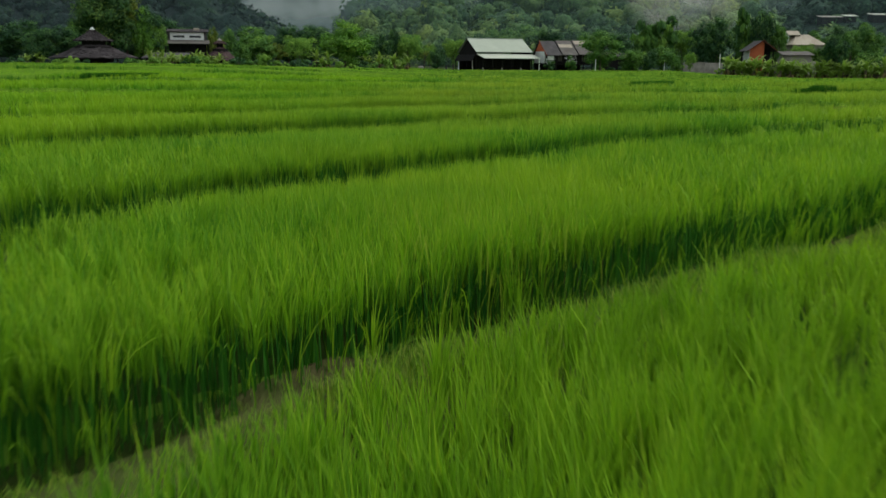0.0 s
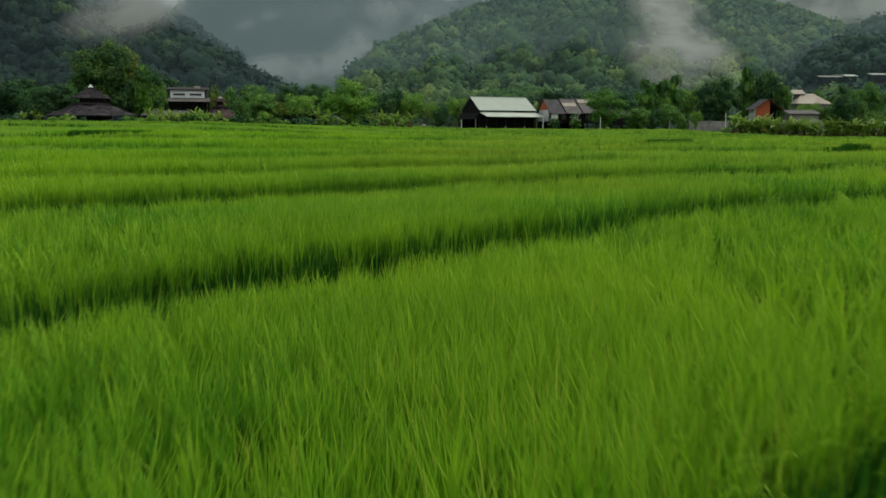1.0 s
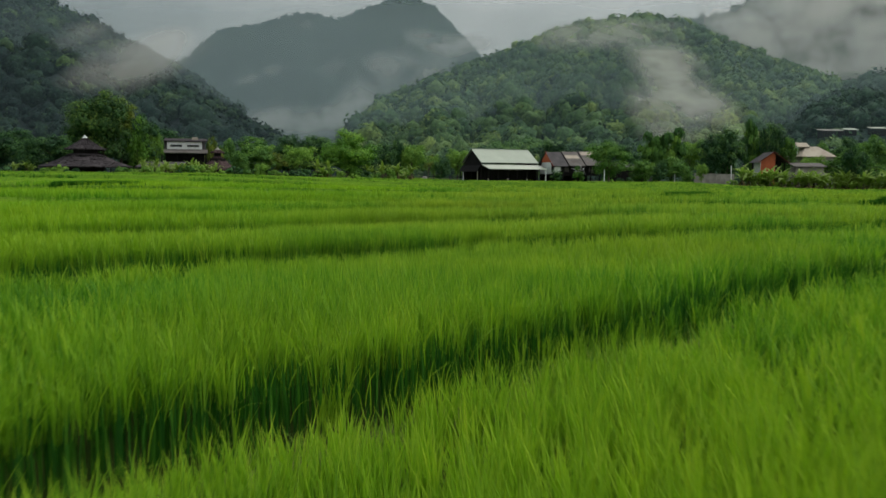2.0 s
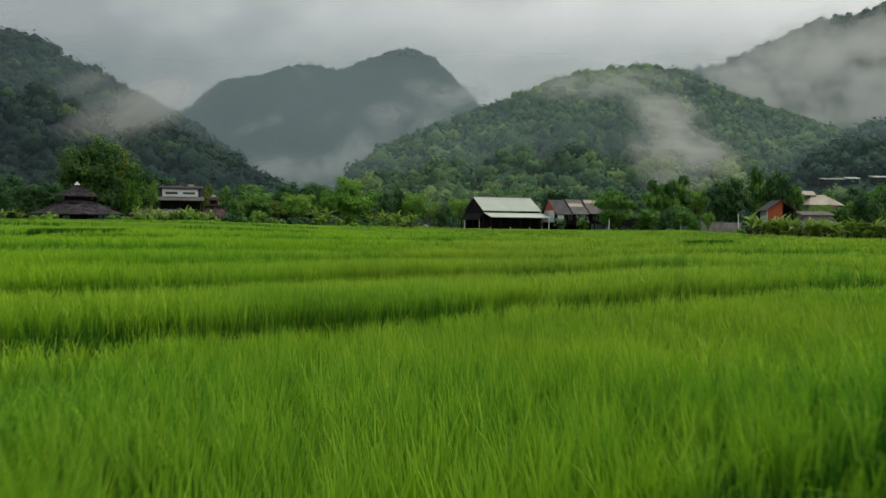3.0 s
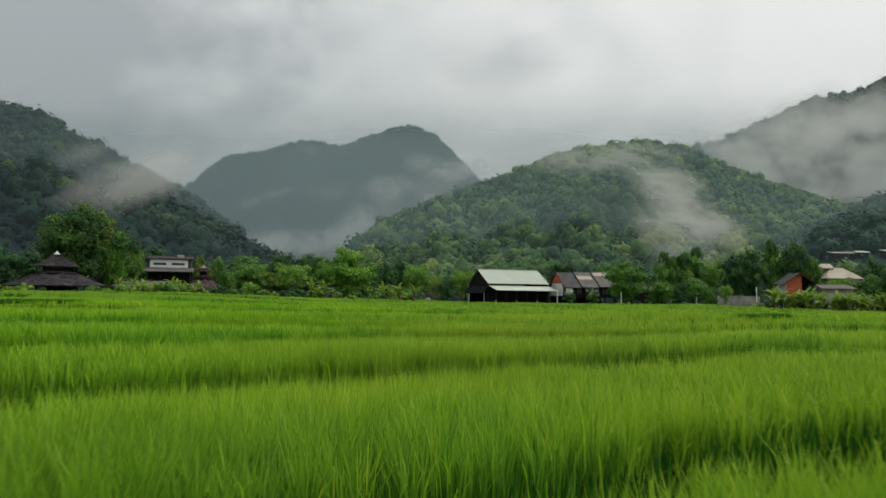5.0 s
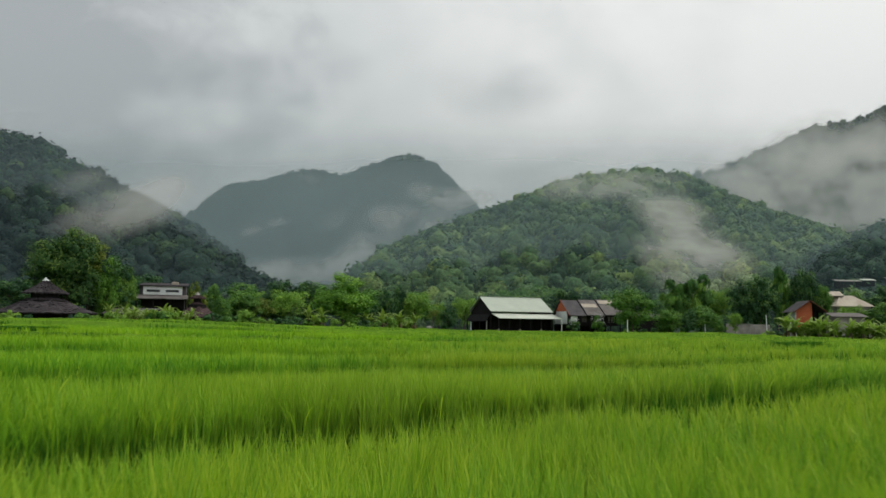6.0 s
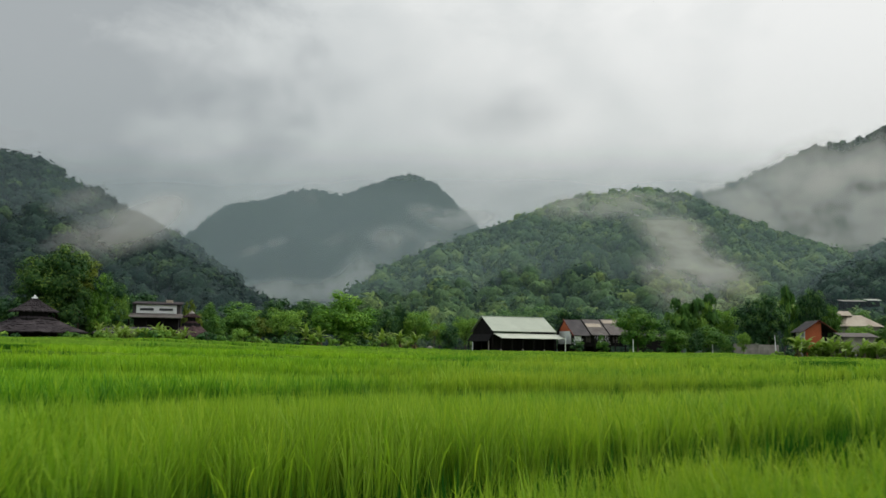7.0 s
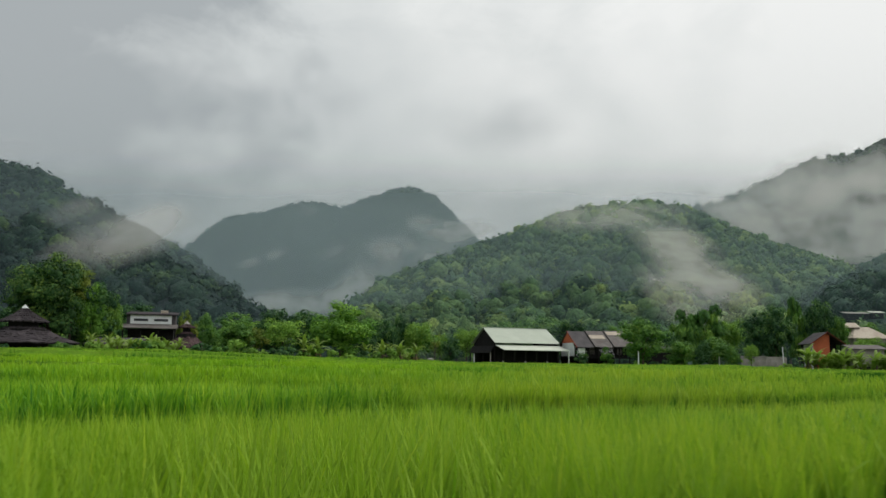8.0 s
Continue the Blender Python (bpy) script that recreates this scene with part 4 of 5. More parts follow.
# prototypes, 10 m high and 4 m in crown radius, scaled where they are planted
TREE_KINDS = {
    "oak_yellow": lambda: tree("broadleaf_tree", "large dark green tree with yellowish top shoots beside the pavilion", "tree", 201, 4.0, 10, 1.2, 130, 21000, 0.17, M["leaf_oak"], "round", trunk=0.3),
    "mid": lambda: tree("broadleaf_tree", "green leafy garden tree with a dense rounded crown", "tree", 202, 4.0, 10, 0.9, 72, 7000, 0.21, M["leaf_mid"], "round"),
    "mid2": lambda: tree("broadleaf_tree", "green leafy garden tree with an uneven crown", "tree", 222, 4.0, 10, 1.2, 66, 6500, 0.22, M["leaf_mid"], "cone"),
    "dark": lambda: tree("broadleaf_tree", "dark green dense tree behind the rice field", "tree", 203, 4.0, 10, 0.7, 72, 7000, 0.22, M["leaf_dark"], "round"),
    "dark2": lambda: tree("broadleaf_tree", "dark green tree with a ragged crown", "tree", 223, 4.0, 10, 1.4, 66, 6500, 0.22, M["leaf_dark"], "column"),
    "light": lambda: tree("broadleaf_tree", "light green feathery tree at the field's edge", "tree", 204, 4.0, 10, 1.4, 60, 6000, 0.21, M["leaf_light"], "column", 0.3, core=False),
    "bright": lambda: tree("broadleaf_tree", "bright green broad bushy tree beside the paddies", "tree", 205, 4.0, 10, 0.2, 100, 11000, 0.20, M["leaf_bright"], "round"),
    "yellow": lambda: tree("broadleaf_tree", "yellow-green leafy tree behind the white house", "tree", 206, 4.0, 10, 1.5, 24, 2200, 0.40, M["leaf_yellow"], "round"),
    "dry": lambda: tree("broadleaf_tree", "brownish green shrubby tree", "tree", 207, 4.0, 10, 1.0, 24, 1900, 0.40, M["leaf_yellow"], "wide"),
    "bamboo": lambda: tree("bamboo_clump", "tall plumed light green bamboo clump", "bamboo", 208, 4.0, 10, 0.5, 40, 4800, 0.30, M["leaf_mid"], "column", 0.8, limbs=7, trunk=0.12, long=2.6),
    "bare": lambda: tree("thin_tree", "thin nearly bare tree with brown twigs", "tree", 209, 4.0, 10, 3.0, 16, 420, 0.35, M["leaf_yellow"], "column", limbs=9, trunk=0.22, core=False),
}
TREES = [
    ("oak_yellow", -60.2, 127.0, 13.3, 4.6),
    ("dark", -56.3, 132.0, 9.9, 3.0),
    ("light", -55.9, 135.0, 9.2, 1.3),
    ("dark", -58.9, 134.0, 5.4, 2.3),
    ("dark", -70.1, 124.0, 5.8, 2.3),
    ("dark", -76.9, 128.0, 6.8, 3.5),
    ("dark", -79.7, 124.0, 7.0, 3.8),
    ("yellow", -51.5, 152.0, 7.4, 1.4),
    ("yellow", -52.4, 150.0, 7.0, 1.1),
    ("mid", -50.8, 156.0, 7.3, 1.9),
    ("mid", -38.1, 134.0, 5.4, 2.6),
    ("mid", -40.0, 130.0, 4.3, 1.3),
    ("dry", -36.0, 136.0, 4.6, 1.7),
    ("light", -31.2, 131.0, 5.9, 2.6),
    ("dark", -37.8, 150.0, 7.5, 3.8),
    ("dark", -33.5, 152.0, 7.7, 3.0),
    ("bright", -25.2, 139.0, 8.3, 4.1),
    ("dark", -23.0, 150.0, 7.0, 2.1),
    ("dark", -21.5, 158.0, 7.0, 2.0),
    ("dark", -20.3, 165.0, 8.3, 1.3),
    ("light", -17.5, 166.0, 7.9, 2.9),
    ("bare", -15.2, 175.0, 6.5, 1.4),
    ("dark", -12.3, 174.0, 5.1, 1.7),
    ("light", -10.5, 200.0, 8.6, 3.1),
    ("light", -15.2, 190.0, 6.7, 1.8),
    ("dark", -5.6, 240.0, 10.7, 4.4),
    ("mid", 8.1, 235.0, 13.5, 6.3),
    ("dark", 13.6, 225.0, 11.6, 4.0),
    ("mid", -0.1, 260.0, 13.6, 5.5),
    ("dark", 21.8, 250.0, 12.3, 4.5),
    ("mid", 21.0, 171.0, 9.6, 3.8),
    ("mid", 19.4, 195.0, 8.6, 1.8),
    ("dark", 29.4, 190.0, 6.8, 2.2),
    ("bamboo", 33.4, 192.0, 11.0, 3.0),
    ("bamboo", 37.8, 194.0, 11.9, 3.5),
    ("light", 43.8, 200.0, 11.2, 3.4),
    ("mid", 27.7, 172.0, 5.4, 2.9),
    ("mid", 34.0, 174.0, 5.9, 3.1),
    ("dark", 30.8, 171.0, 4.6, 1.7),
    ("mid", 35.3, 169.0, 4.2, 1.2),
    ("light", 38.6, 169.0, 4.8, 1.2),
    ("dark", 43.6, 181.0, 10.9, 3.4),
    ("dark", 46.8, 182.0, 11.3, 3.4),
    ("dark", 47.2, 184.0, 12.2, 2.7),
    ("bamboo", 57.8, 200.0, 14.1, 2.8),
    ("dark", 60.3, 196.0, 14.3, 2.9),
    ("mid", 64.6, 198.0, 12.0, 2.3),
    ("dark", 58.3, 148.4, 8.4, 2.2),
    ("mid", 66.0, 151.5, 6.2, 2.6),
    ("mid", 73.9, 158.0, 6.5, 3.4),
    ("dark", 80.6, 160.0, 8.0, 4.0),
    ("mid", 76.2, 186.0, 9.5, 2.7),
    ("dark", -69.6, 140.0, 5.6, 2.5),
    ("dark", -74.7, 140.0, 7.1, 3.4),
    ("dark", -79.9, 140.0, 7.9, 3.7),
    ("dark", -61.1, 160.0, 6.7, 2.9),
    ("dark", -62.2, 150.0, 7.9, 2.7),
    ("mid", 79.3, 215.0, 10.6, 2.9),
    ("dark", 83.6, 210.0, 11.6, 4.0),
    ("mid", 87.5, 205.0, 12.0, 3.9),
]
TREES += [("bright", -56.2, 130.5, 9.4, 1.9), ("light", -54.6, 133.0, 7.6, 1.4), ("bright", -57.2, 136.0, 9.0, 1.6), ("light", 70.5, 197.0, 7.4, 2.6), ("light", 68.0, 194.0, 6.4, 2.2), ("mid", 75.5, 196.0, 7.4, 3.0), ("mid", -90.0, 135.0, 7.5, 4.0), ("dark", -97.0, 142.0, 9.0, 4.5), ("mid", -105.0, 138.0, 8.0, 4.5), ("light", -46.0, 165.0, 7.0, 3.0), ("dark", -30.0, 172.0, 8.0, 4.0), ("mid", -20.0, 185.0, 8.0, 4.0),
          ("dark", -40.0, 180.0, 9.0, 4.5), ("mid", -55.0, 185.0, 9.0, 5.0), ("dark", -72.0, 180.0, 10.0, 5.0), ("mid", -88.0, 175.0, 10.0, 5.0), ("dark", 32.0, 225.0, 10.0, 5.0), ("mid", 42.0, 240.0, 11.0, 5.0), ("mid", 56.0, 232.0, 12.0, 5.0),
          ("dark", 70.0, 240.0, 12.0, 5.0), ("mid", 95.0, 230.0, 12.0, 5.0), ("mid", 108.0, 215.0, 11.0, 5.0), ("dark", -14.0, 232.0, 9.0, 4.5), ("mid", -26.0, 245.0, 9.5, 5.0)]
protos = {}
tree_rng = random.Random(5)
for n, (kind, x, y, h, r) in enumerate(TREES):
    if kind in ("mid", "dark") and n % 2:
        kind += "2"
    m = pose(x, y, float(ground_z(x, y)) - 0.05, 0, 0, tree_rng.uniform(0, 360)) @ Matrix.Diagonal((r / 3.6, r / 3.6, h / 10.0, 1))
    if kind not in protos:
        protos[kind] = TREE_KINDS[kind]()
        protos[kind].matrix_basis = m
    else:
        src = protos[kind]
        src_scale = Matrix.Diagonal((*src.scale, 1))
        copy_thing(src, m @ src_scale.inverted())

# added tree of yellow shoots; its colour carries the big tree's sunlit top
shoots = thing("sunlit_top", "added slender tree whose yellow-green shoots stand for the big tree's sunlit top", "tree", -58.3, 129.4, float(ground_z(-58.3, 129.4)), 0, "village trees")
part("trunk", rod(bmesh.new(), (0, 0, -0.2), (0.2, 0, 9.0), 0.2, 0.08, 8), M["bark"], shoots)
part("crown", crown_mesh("crown", 311, 2.5, 12.8, 5.8, 40, 4200, 0.19, M["leaf_yellow"], "round", core=False), None, shoots)


def shrub(label, seed, mat, r, h, leaves, size, flowers=False):
    e = thing("shrub", label, "shrub", group="garden shrubs")
    bm = bmesh.new()
    for k in range(5):
        a = k * 1.26
        rod(bm, (0, 0, -0.1), (math.cos(a) * r * 0.4, math.sin(a) * r * 0.4, h * 0.6), 0.05, 0.02, 5)
    part("stems", bm, M["bark"], e)
    part("foliage", crown_mesh("foliage", seed, r, h, 0.0, 16, leaves, size, mat, "wide"), None, e)
    if flowers:
        rng = np.random.default_rng(seed)
        v, q, _ = leaf_cloud(rng, np.array([[0, 0, h * 0.65]]), np.array([r * 0.95]), 55, 0.17, 0, 1.0)
        part("blossoms", np_mesh("blossoms", v, q, None, M["white_paint"]), None, e, "small white blossoms")
    return e


SHRUBS = [(-62.0, 115), (-60.0, 115), (-58.1, 115), (-54.2, 115.5), (-51.3, 116), (-49.8, 115), (-48.5, 116), (-47.2, 115), (-46.0, 116), (-44.4, 116), (-43.7, 118), (-42.6, 119), (-41.2, 119), (-39.7, 121), (-38.3, 122),
          (-37.1, 123), (-35.9, 122), (-34.7, 124), (-33.2, 124), (-32.0, 124), (-30.8, 125), (-29.6, 127), (-28.0, 128), (-26.5, 129), (-24.9, 131), (-23.3, 134), (-21.7, 136), (-22.8, 142), (-21.2, 142), (-19.2, 144), (-17.2, 147)]
SHRUBS_RIGHT = [(22.2, 175), (24.6, 176), (26.5, 176), (28.9, 175), (31.3, 175), (37.4, 173), (45.4, 173), (47.3, 172), (43, 150), (46, 151), (49, 150.5), (52, 151), (55, 150), (57, 152), (62, 150), (65, 149.5), (69, 149), (74, 148), (79, 147.5),
                (-66, 112), (-70, 112), (-75, 111), (-81, 111), (-87, 110)]
shrub_protos = [shrub("light green leafy shrub along the field's edge", 401, M["leaf_light"], 1.3, 2.0, 900, 0.26), shrub("mid green garden shrub along the field's edge", 402, M["leaf_mid"], 1.4, 2.2, 900, 0.28),
                shrub("dark green garden shrub along the field's edge", 403, M["leaf_dark"], 1.3, 2.0, 800, 0.28), shrub("tall weeds and mixed leaves at the field's edge", 404, M["leaf_light"], 1.5, 1.5, 900, 0.24)]
used = [False] * 4
for n, (x, y) in enumerate(SHRUBS + SHRUBS_RIGHT):
    k = (n * 7 + n // 3) % 4
    s = tree_rng.uniform(0.6, 1.05)
    y = max(y, float(field_edge(x)) + 1.2)
    m = pose(x, y, float(ground_z(x, y)), 0, 0, tree_rng.uniform(0, 360)) @ Matrix.Diagonal((s, s, s * tree_rng.uniform(0.8, 1.2), 1))
    if not used[k]:
        used[k], base_scale = True, None
        shrub_protos[k].matrix_basis = m
    else:
        copy_thing(shrub_protos[k], m @ Matrix.Diagonal((*shrub_protos[k].scale, 1)).inverted())
bush = shrub("green bush with white blossoms before the house", 411, M["leaf_mid"], 1.5, 4.0, 1100, 0.28, True)
bush.matrix_basis = pose(15.7, 177.0, 0, 0, 0, 30)
bush2 = shrub("dark bush with a few white blossoms", 412, M["leaf_dark"], 1.4, 3.6, 1000, 0.28, True)
bush2.matrix_basis = pose(11.3, 178.5, 0, 0, 0, 100)


def banana_leaf(length, width, seed, mat="banana"):
    """An arching banana leaf: a folded blade on a midrib, torn a little at the rims."""
    rng = random.Random(seed)
    bm = bmesh.new()
    rows = []
    n = 9
    for i in range(n):
        s = i / (n - 1)
        out, up = length * (0.75 * s), length * (0.80 * s - 0.80 * s * s)
        w = width * math.sin(math.pi * min(1, 0.12 + 0.88 * s)) ** 0.6 * 0.5 * rng.uniform(0.82, 1.1) if 0 < i < n - 1 else 0.03
        rows.append([bm.verts.new((out, -w, up - w * 0.35)), bm.verts.new((out, 0, up)), bm.verts.new((out, w, up - w * 0.35))])
    for a, b in zip(rows, rows[1:]):
        bm.faces.new((a[0], b[0], b[1], a[1]))
        bm.faces.new((a[1], b[1], b[2], a[2]))
    me = bpy.data.meshes.new("leaf")
    bm.to_mesh(me)
    bm.free()
    me.materials.append(M[mat])
    return me


banana_leaves = [banana_leaf(1.9, 0.34, 1), banana_leaf(1.5, 0.32, 2), banana_leaf(2.1, 0.33, 3)]
dry_banana_leaf = banana_leaf(1.2, 0.22, 4, "dry_leaf")


def banana_plant(seed):
    rng = random.Random(seed)
    e = thing("banana_plant", "banana plant with broad arching light green leaves", "banana plant", group="banana plants")
    h = rng.uniform(0.9, 1.3)
    part("stem", rod(bmesh.new(), (0, 0, -0.1), (0.1, 0, h), 0.15, 0.09, 8), M["bark"], e, "fleshy banana stem")
    n = 9
    for k in range(n):
        part("leaf", banana_leaves[k % 3], None, e, m=pose(0.1, 0, h - 0.1 * (k % 3), 0, -rng.choice((rng.uniform(-5, 20), rng.uniform(15, 50), rng.uniform(30, 65))), k * 360 / n + rng.uniform(-18, 18)))
    for k in range(4):
        part("dry_leaf", dry_banana_leaf, None, e, "withered brown leaf hanging at the stem" if k == 0 else "", m=pose(0.08, 0, h - 0.25, 0, rng.uniform(50, 80), k * 90 + rng.uniform(-30, 30)))
    return e


BANANAS = [(-67.3, 121), (-65.9, 123), (-64.4, 121), (-69, 119), (-52.6, 127.0), (-50.9, 125.5), (-47.1, 118), (-45.9, 120), (-44.3, 119), (-42.0, 121), (-27.3, 129.5), (-26.4, 131), (-22.3, 146), (-20.9, 147), (-19.4, 146), (-18.1, 148), (-17.1, 150),
           (-68, 121.5), (-48.6, 118.6), (-43.2, 120.2)]
banana_rng = random.Random(31)
BANANAS += [(x + banana_rng.uniform(-1.2, 1.2), y + banana_rng.uniform(0.2, 2.4)) for x, y in BANANAS for _ in range(2 if x > 40 else 1)]
BANANAS += [(42.4 + 0.31 * k + banana_rng.uniform(-.3, .3), 147.4 + banana_rng.uniform(0, 3.0) - 0.055 * k) for k in range(74) if k % 23 not in (15, 16)]
BANANAS += [(40.6 + 0.45 * k, 148.6 + banana_rng.uniform(0, 2)) for k in range(5)]
BANANAS += [(-52.0 + 0.55 * k + banana_rng.uniform(-.3, .3), 119.5 + banana_rng.uniform(0, 5)) for k in range(22)]
banana_protos = [banana_plant(k) for k in range(3)]
for n, (x, y) in enumerate(BANANAS):
    s = tree_rng.uniform(0.7, 1.15) * (1.72 if x > 40 else 1.3 if -30 < x < 0 else 1.05)
    m = pose(x, y, float(ground_z(x, y)), 0, 0, tree_rng.uniform(0, 360)) @ Matrix.Diagonal((s, s, s, 1))
    if n < 3:
        banana_protos[n].matrix_basis = m
    else:
        p = banana_protos[n % 3]
        copy_thing(p, m @ Matrix.Diagonal((*p.scale, 1)).inverted())


# ---- buildings ----
def roof_sheet(x0, x1, y0, z0, y1, z1, thick=0.08):
    """One roof slope from the eave (y0, z0) to the ridge (y1, z1)."""
    return slab(bmesh.new(), [(x0, y0, z0), (x1, y0, z0), (x1, y1, z1), (x0, y1, z1)], thick)


def gable_wall(x, y0, y1, z0, eave, ridge, thick=0.12):
    bm = bmesh.new()
    mid = (y0 + y1) / 2
    a = [bm.verts.new((x, *c)) for c in ((y0, z0), (y1, z0), (y1, eave), (mid, ridge), (y0, eave))]
    b = [bm.verts.new((x + thick, *c)) for c in ((y0, z0), (y1, z0), (y1, eave), (mid, ridge), (y0, eave))]
    bm.faces.new(a)
    bm.faces.new(b[::-1])
    for i in range(5):
        bm.faces.new((a[i], b[i], b[(i + 1) % 5], a[(i + 1) % 5]))
    return bm


def barn():
    e = thing("barn", "open dark timber barn with a pale green metal roof", "barn", -0.5, 188.0, 0.0, 25)
    L, hs = 6.85, 5.0
    part("roof_slope", roof_sheet(-L, L, -hs - 0.4, 4.5, 0.0, 7.45), M["metal_roof"], e, "pale green metal roof sheets")
    part("roof_slope", roof_sheet(-L, L, hs + 0.4, 4.5, 0.0, 7.45), M["metal_roof"], e, "pale green metal roof sheets")
    part("ridge_cap", boxed(-L, -0.18, 7.40, L, 0.18, 7.50, bevel=0.03), M["metal_roof"], e)
    part("lean_to_roof", roof_sheet(-L + 0.3, L + 0.1, -hs - 4.0, 3.15, -hs + 0.1, 4.1), M["metal_roof_lower"], e, "whitish metal lean-to roof")
    part("side_roof", slab(bmesh.new(), [(-L - 0.7, -hs, 2.6), (-L, -hs, 3.9), (-L, hs, 3.9), (-L - 0.7, hs, 2.6)], 0.07), M["dark_wood"], e, "dark side lean-to roof")
    part("gable_wall", gable_wall(-L + 0.3, -hs, hs, 3.6, 4.35, 7.25), M["dark_wood"], e)
    part("gable_wall", gable_wall(L - 0.4, -hs, hs, 0, 4.35, 7.25), M["dark_wood"], e)
    part("back_wall", boxed(-L + 0.3, hs - 0.15, 0, L - 0.4, hs, 4.1), M["dark_wood"], e)
    # added near-black wall behind the front posts; stands for the barn's unlit inside
    part("shade_wall", boxed(-L + 0.3, -hs + 0.9, 0, L - 0.4, -hs + 1.0, 4.1), M["dark_wood"], e)
    part("front_beam", boxed(-L + 0.2, -hs - 0.1, 3.75, L - 0.2, -hs + 0.05, 4.0), M["dark_wood"], e)
    for k in range(7):
        x = -L + 0.2 + k * (2 * L - 0.2) / 6
        part("post", boxed(x - 0.08, -hs - 3.8, 1.153 if k % 2 == 0 else -0.1, x + 0.08, -hs - 3.64, 3.15, bevel=0.02), M["dark_wood"], e)
        if k % 2 == 0:
            part("post_base", boxed(x - 0.11, -hs - 3.83, -0.1, x + 0.11, -hs - 3.61, 1.15, bevel=0.02), M["concrete"], e, "pale concrete post base")
        part("post", boxed(x - 0.1, -hs - 0.1, -0.1, x + 0.1, -hs + 0.1, 4.0, bevel=0.02), M["dark_wood"], e)
    for y in (-hs + 0.2, -1.5, 1.6, hs - 0.2):
        part("post", boxed(-L - 0.65, y - 0.09, -0.1, -L - 0.47, y + 0.09, 2.65, bevel=0.02), M["concrete"] if y < -2 else M["dark_wood"], e, "pale concrete post" if y < -2 else "")
    part("half_wall", boxed(-L + 1.0, -hs + 0.4, 0, L - 2.0, -hs + 0.5, 1.2), M["dark_wood"], e)
    for k in range(5):
        x = -L + 1.5 + k * 2.6
        part("rafter", rod(bmesh.new(), (x, -hs - 3.7, 3.03), (x, -hs + 0.1, 3.92), 0.06, 0.06, 6), M["dark_wood"], e)
    return e


def old_house():
    e = thing("house", "old stilted house with brown roof sheets and an orange gable", "house", 14.6, 187.5, 0.0, 18)
    L, hs = 5.6, 3.4
    for k, (x0, x1, dz, mat) in enumerate(((-L, -1.9, 0.0, "tile_dark"), (-1.9, 1.9, 0.12, "tile_brown"), (1.9, L + 0.8, 0.22, "tile_brown"))):
        part("roof_slope", roof_sheet(x0, x1, -hs - 1.4, 3.85 + dz, 0, 6.95 + dz), M[mat], e, "weathered brown roof sheets")
        part("roof_slope", roof_sheet(x0, x1, hs + 0.6, 4.1 + dz, 0, 6.95 + dz), M[mat], e)
        part("barge_board", roof_sheet(x0 - 0.06, x0 + 0.1, -hs - 1.45, 3.9 + dz, 0, 7.03 + dz, 0.16), M["dark_red"] if k == 0 else M["dark_wood"], e, "dark red barge board" if k == 0 else "")
    for x0, x1, a, b, dz in ((-1.7, 1.4, 0.50, 0.72, 0.12), (2.2, 5.4, 0.72, 0.93, 0.22)):
        y0, z0, y1, z1 = -hs - 1.4, 3.85 + dz, 0, 6.95 + dz
        part("skylight", roof_sheet(x0, x1, y0 + (y1 - y0) * a, z0 + (z1 - z0) * a + 0.05, y0 + (y1 - y0) * b, z0 + (z1 - z0) * b + 0.05, 0.04), M["tan_roof"], e, "paler replaced roof sheets")
    part("gable", gable_wall(-L + 0.2, -2.7, 2.7, 4.7, 4.75, 6.8), M["orange_paint"], e, "orange-red painted gable")
    part("gable", gable_wall(L - 0.4, -hs, hs, 2.0, 4.2, 6.8), M["dark_wood"], e)
    part("side_wall", box(boxed(-L + 0.25, -hs, 2.2, -L + 0.35, hs, 4.1), -L + 0.25, -2.65, 4.1, -L + 0.35, 2.65, 4.69), M["white_paint"], e, "whitewashed wall boards")
    part("front_wall", boxed(-L + 0.2, -hs, 2.0, L - 0.3, -hs + 0.12, 4.2), M["dark_wood"], e)
    part("back_wall", boxed(-L + 0.2, hs - 0.12, 0, L - 0.3, hs, 4.2), M["dark_wood"], e)
    part("white_panel", boxed(-L + 0.4, -hs - 0.9, 2.1, -L + 1.9, -hs - 0.82, 3.7), M["white_paint"], e, "white board by the veranda")
    part("floor_deck", boxed(-L, -hs - 1.2, 1.85, L, hs, 2.0), M["dark_wood"], e)
    part("lower_wall", boxed(-L + 1, 0.5, 0, L - 1, 0.6, 1.85), M["dark_wood"], e)
    for k in range(6):
        x = -L + 0.3 + k * (2 * L - 0.6) / 5
        part("post", boxed(x - 0.1, -hs - 1.2, -0.1, x + 0.1, -hs - 1.0, 4.0, bevel=0.02), M["dark_wood"], e)
        part("post", boxed(x - 0.1, hs - 0.3, -0.1, x + 0.1, hs - 0.13, 1.85, bevel=0.02), M["dark_wood"], e)
    for x in (-2.4, 0.4, 3.2):
        s = part("shutter", boxed(x, -hs - 0.05, 2.6, x + 1.0, -hs - 0.003, 3.7, bevel=0.01), M["tile_brown"], e, "closed wooden shutter")
        for z in (2.75, 3.45):
            part("batten", boxed(x + 0.05, -hs - 0.08, z, x + 0.95, -hs - 0.053, z + 0.1), M["dark_wood"], s)
    part("railing", boxed(-L + 0.3, -hs - 1.18, 2.75, L - 0.3, -hs - 1.1, 2.85), M["dark_wood"], e)
    return e


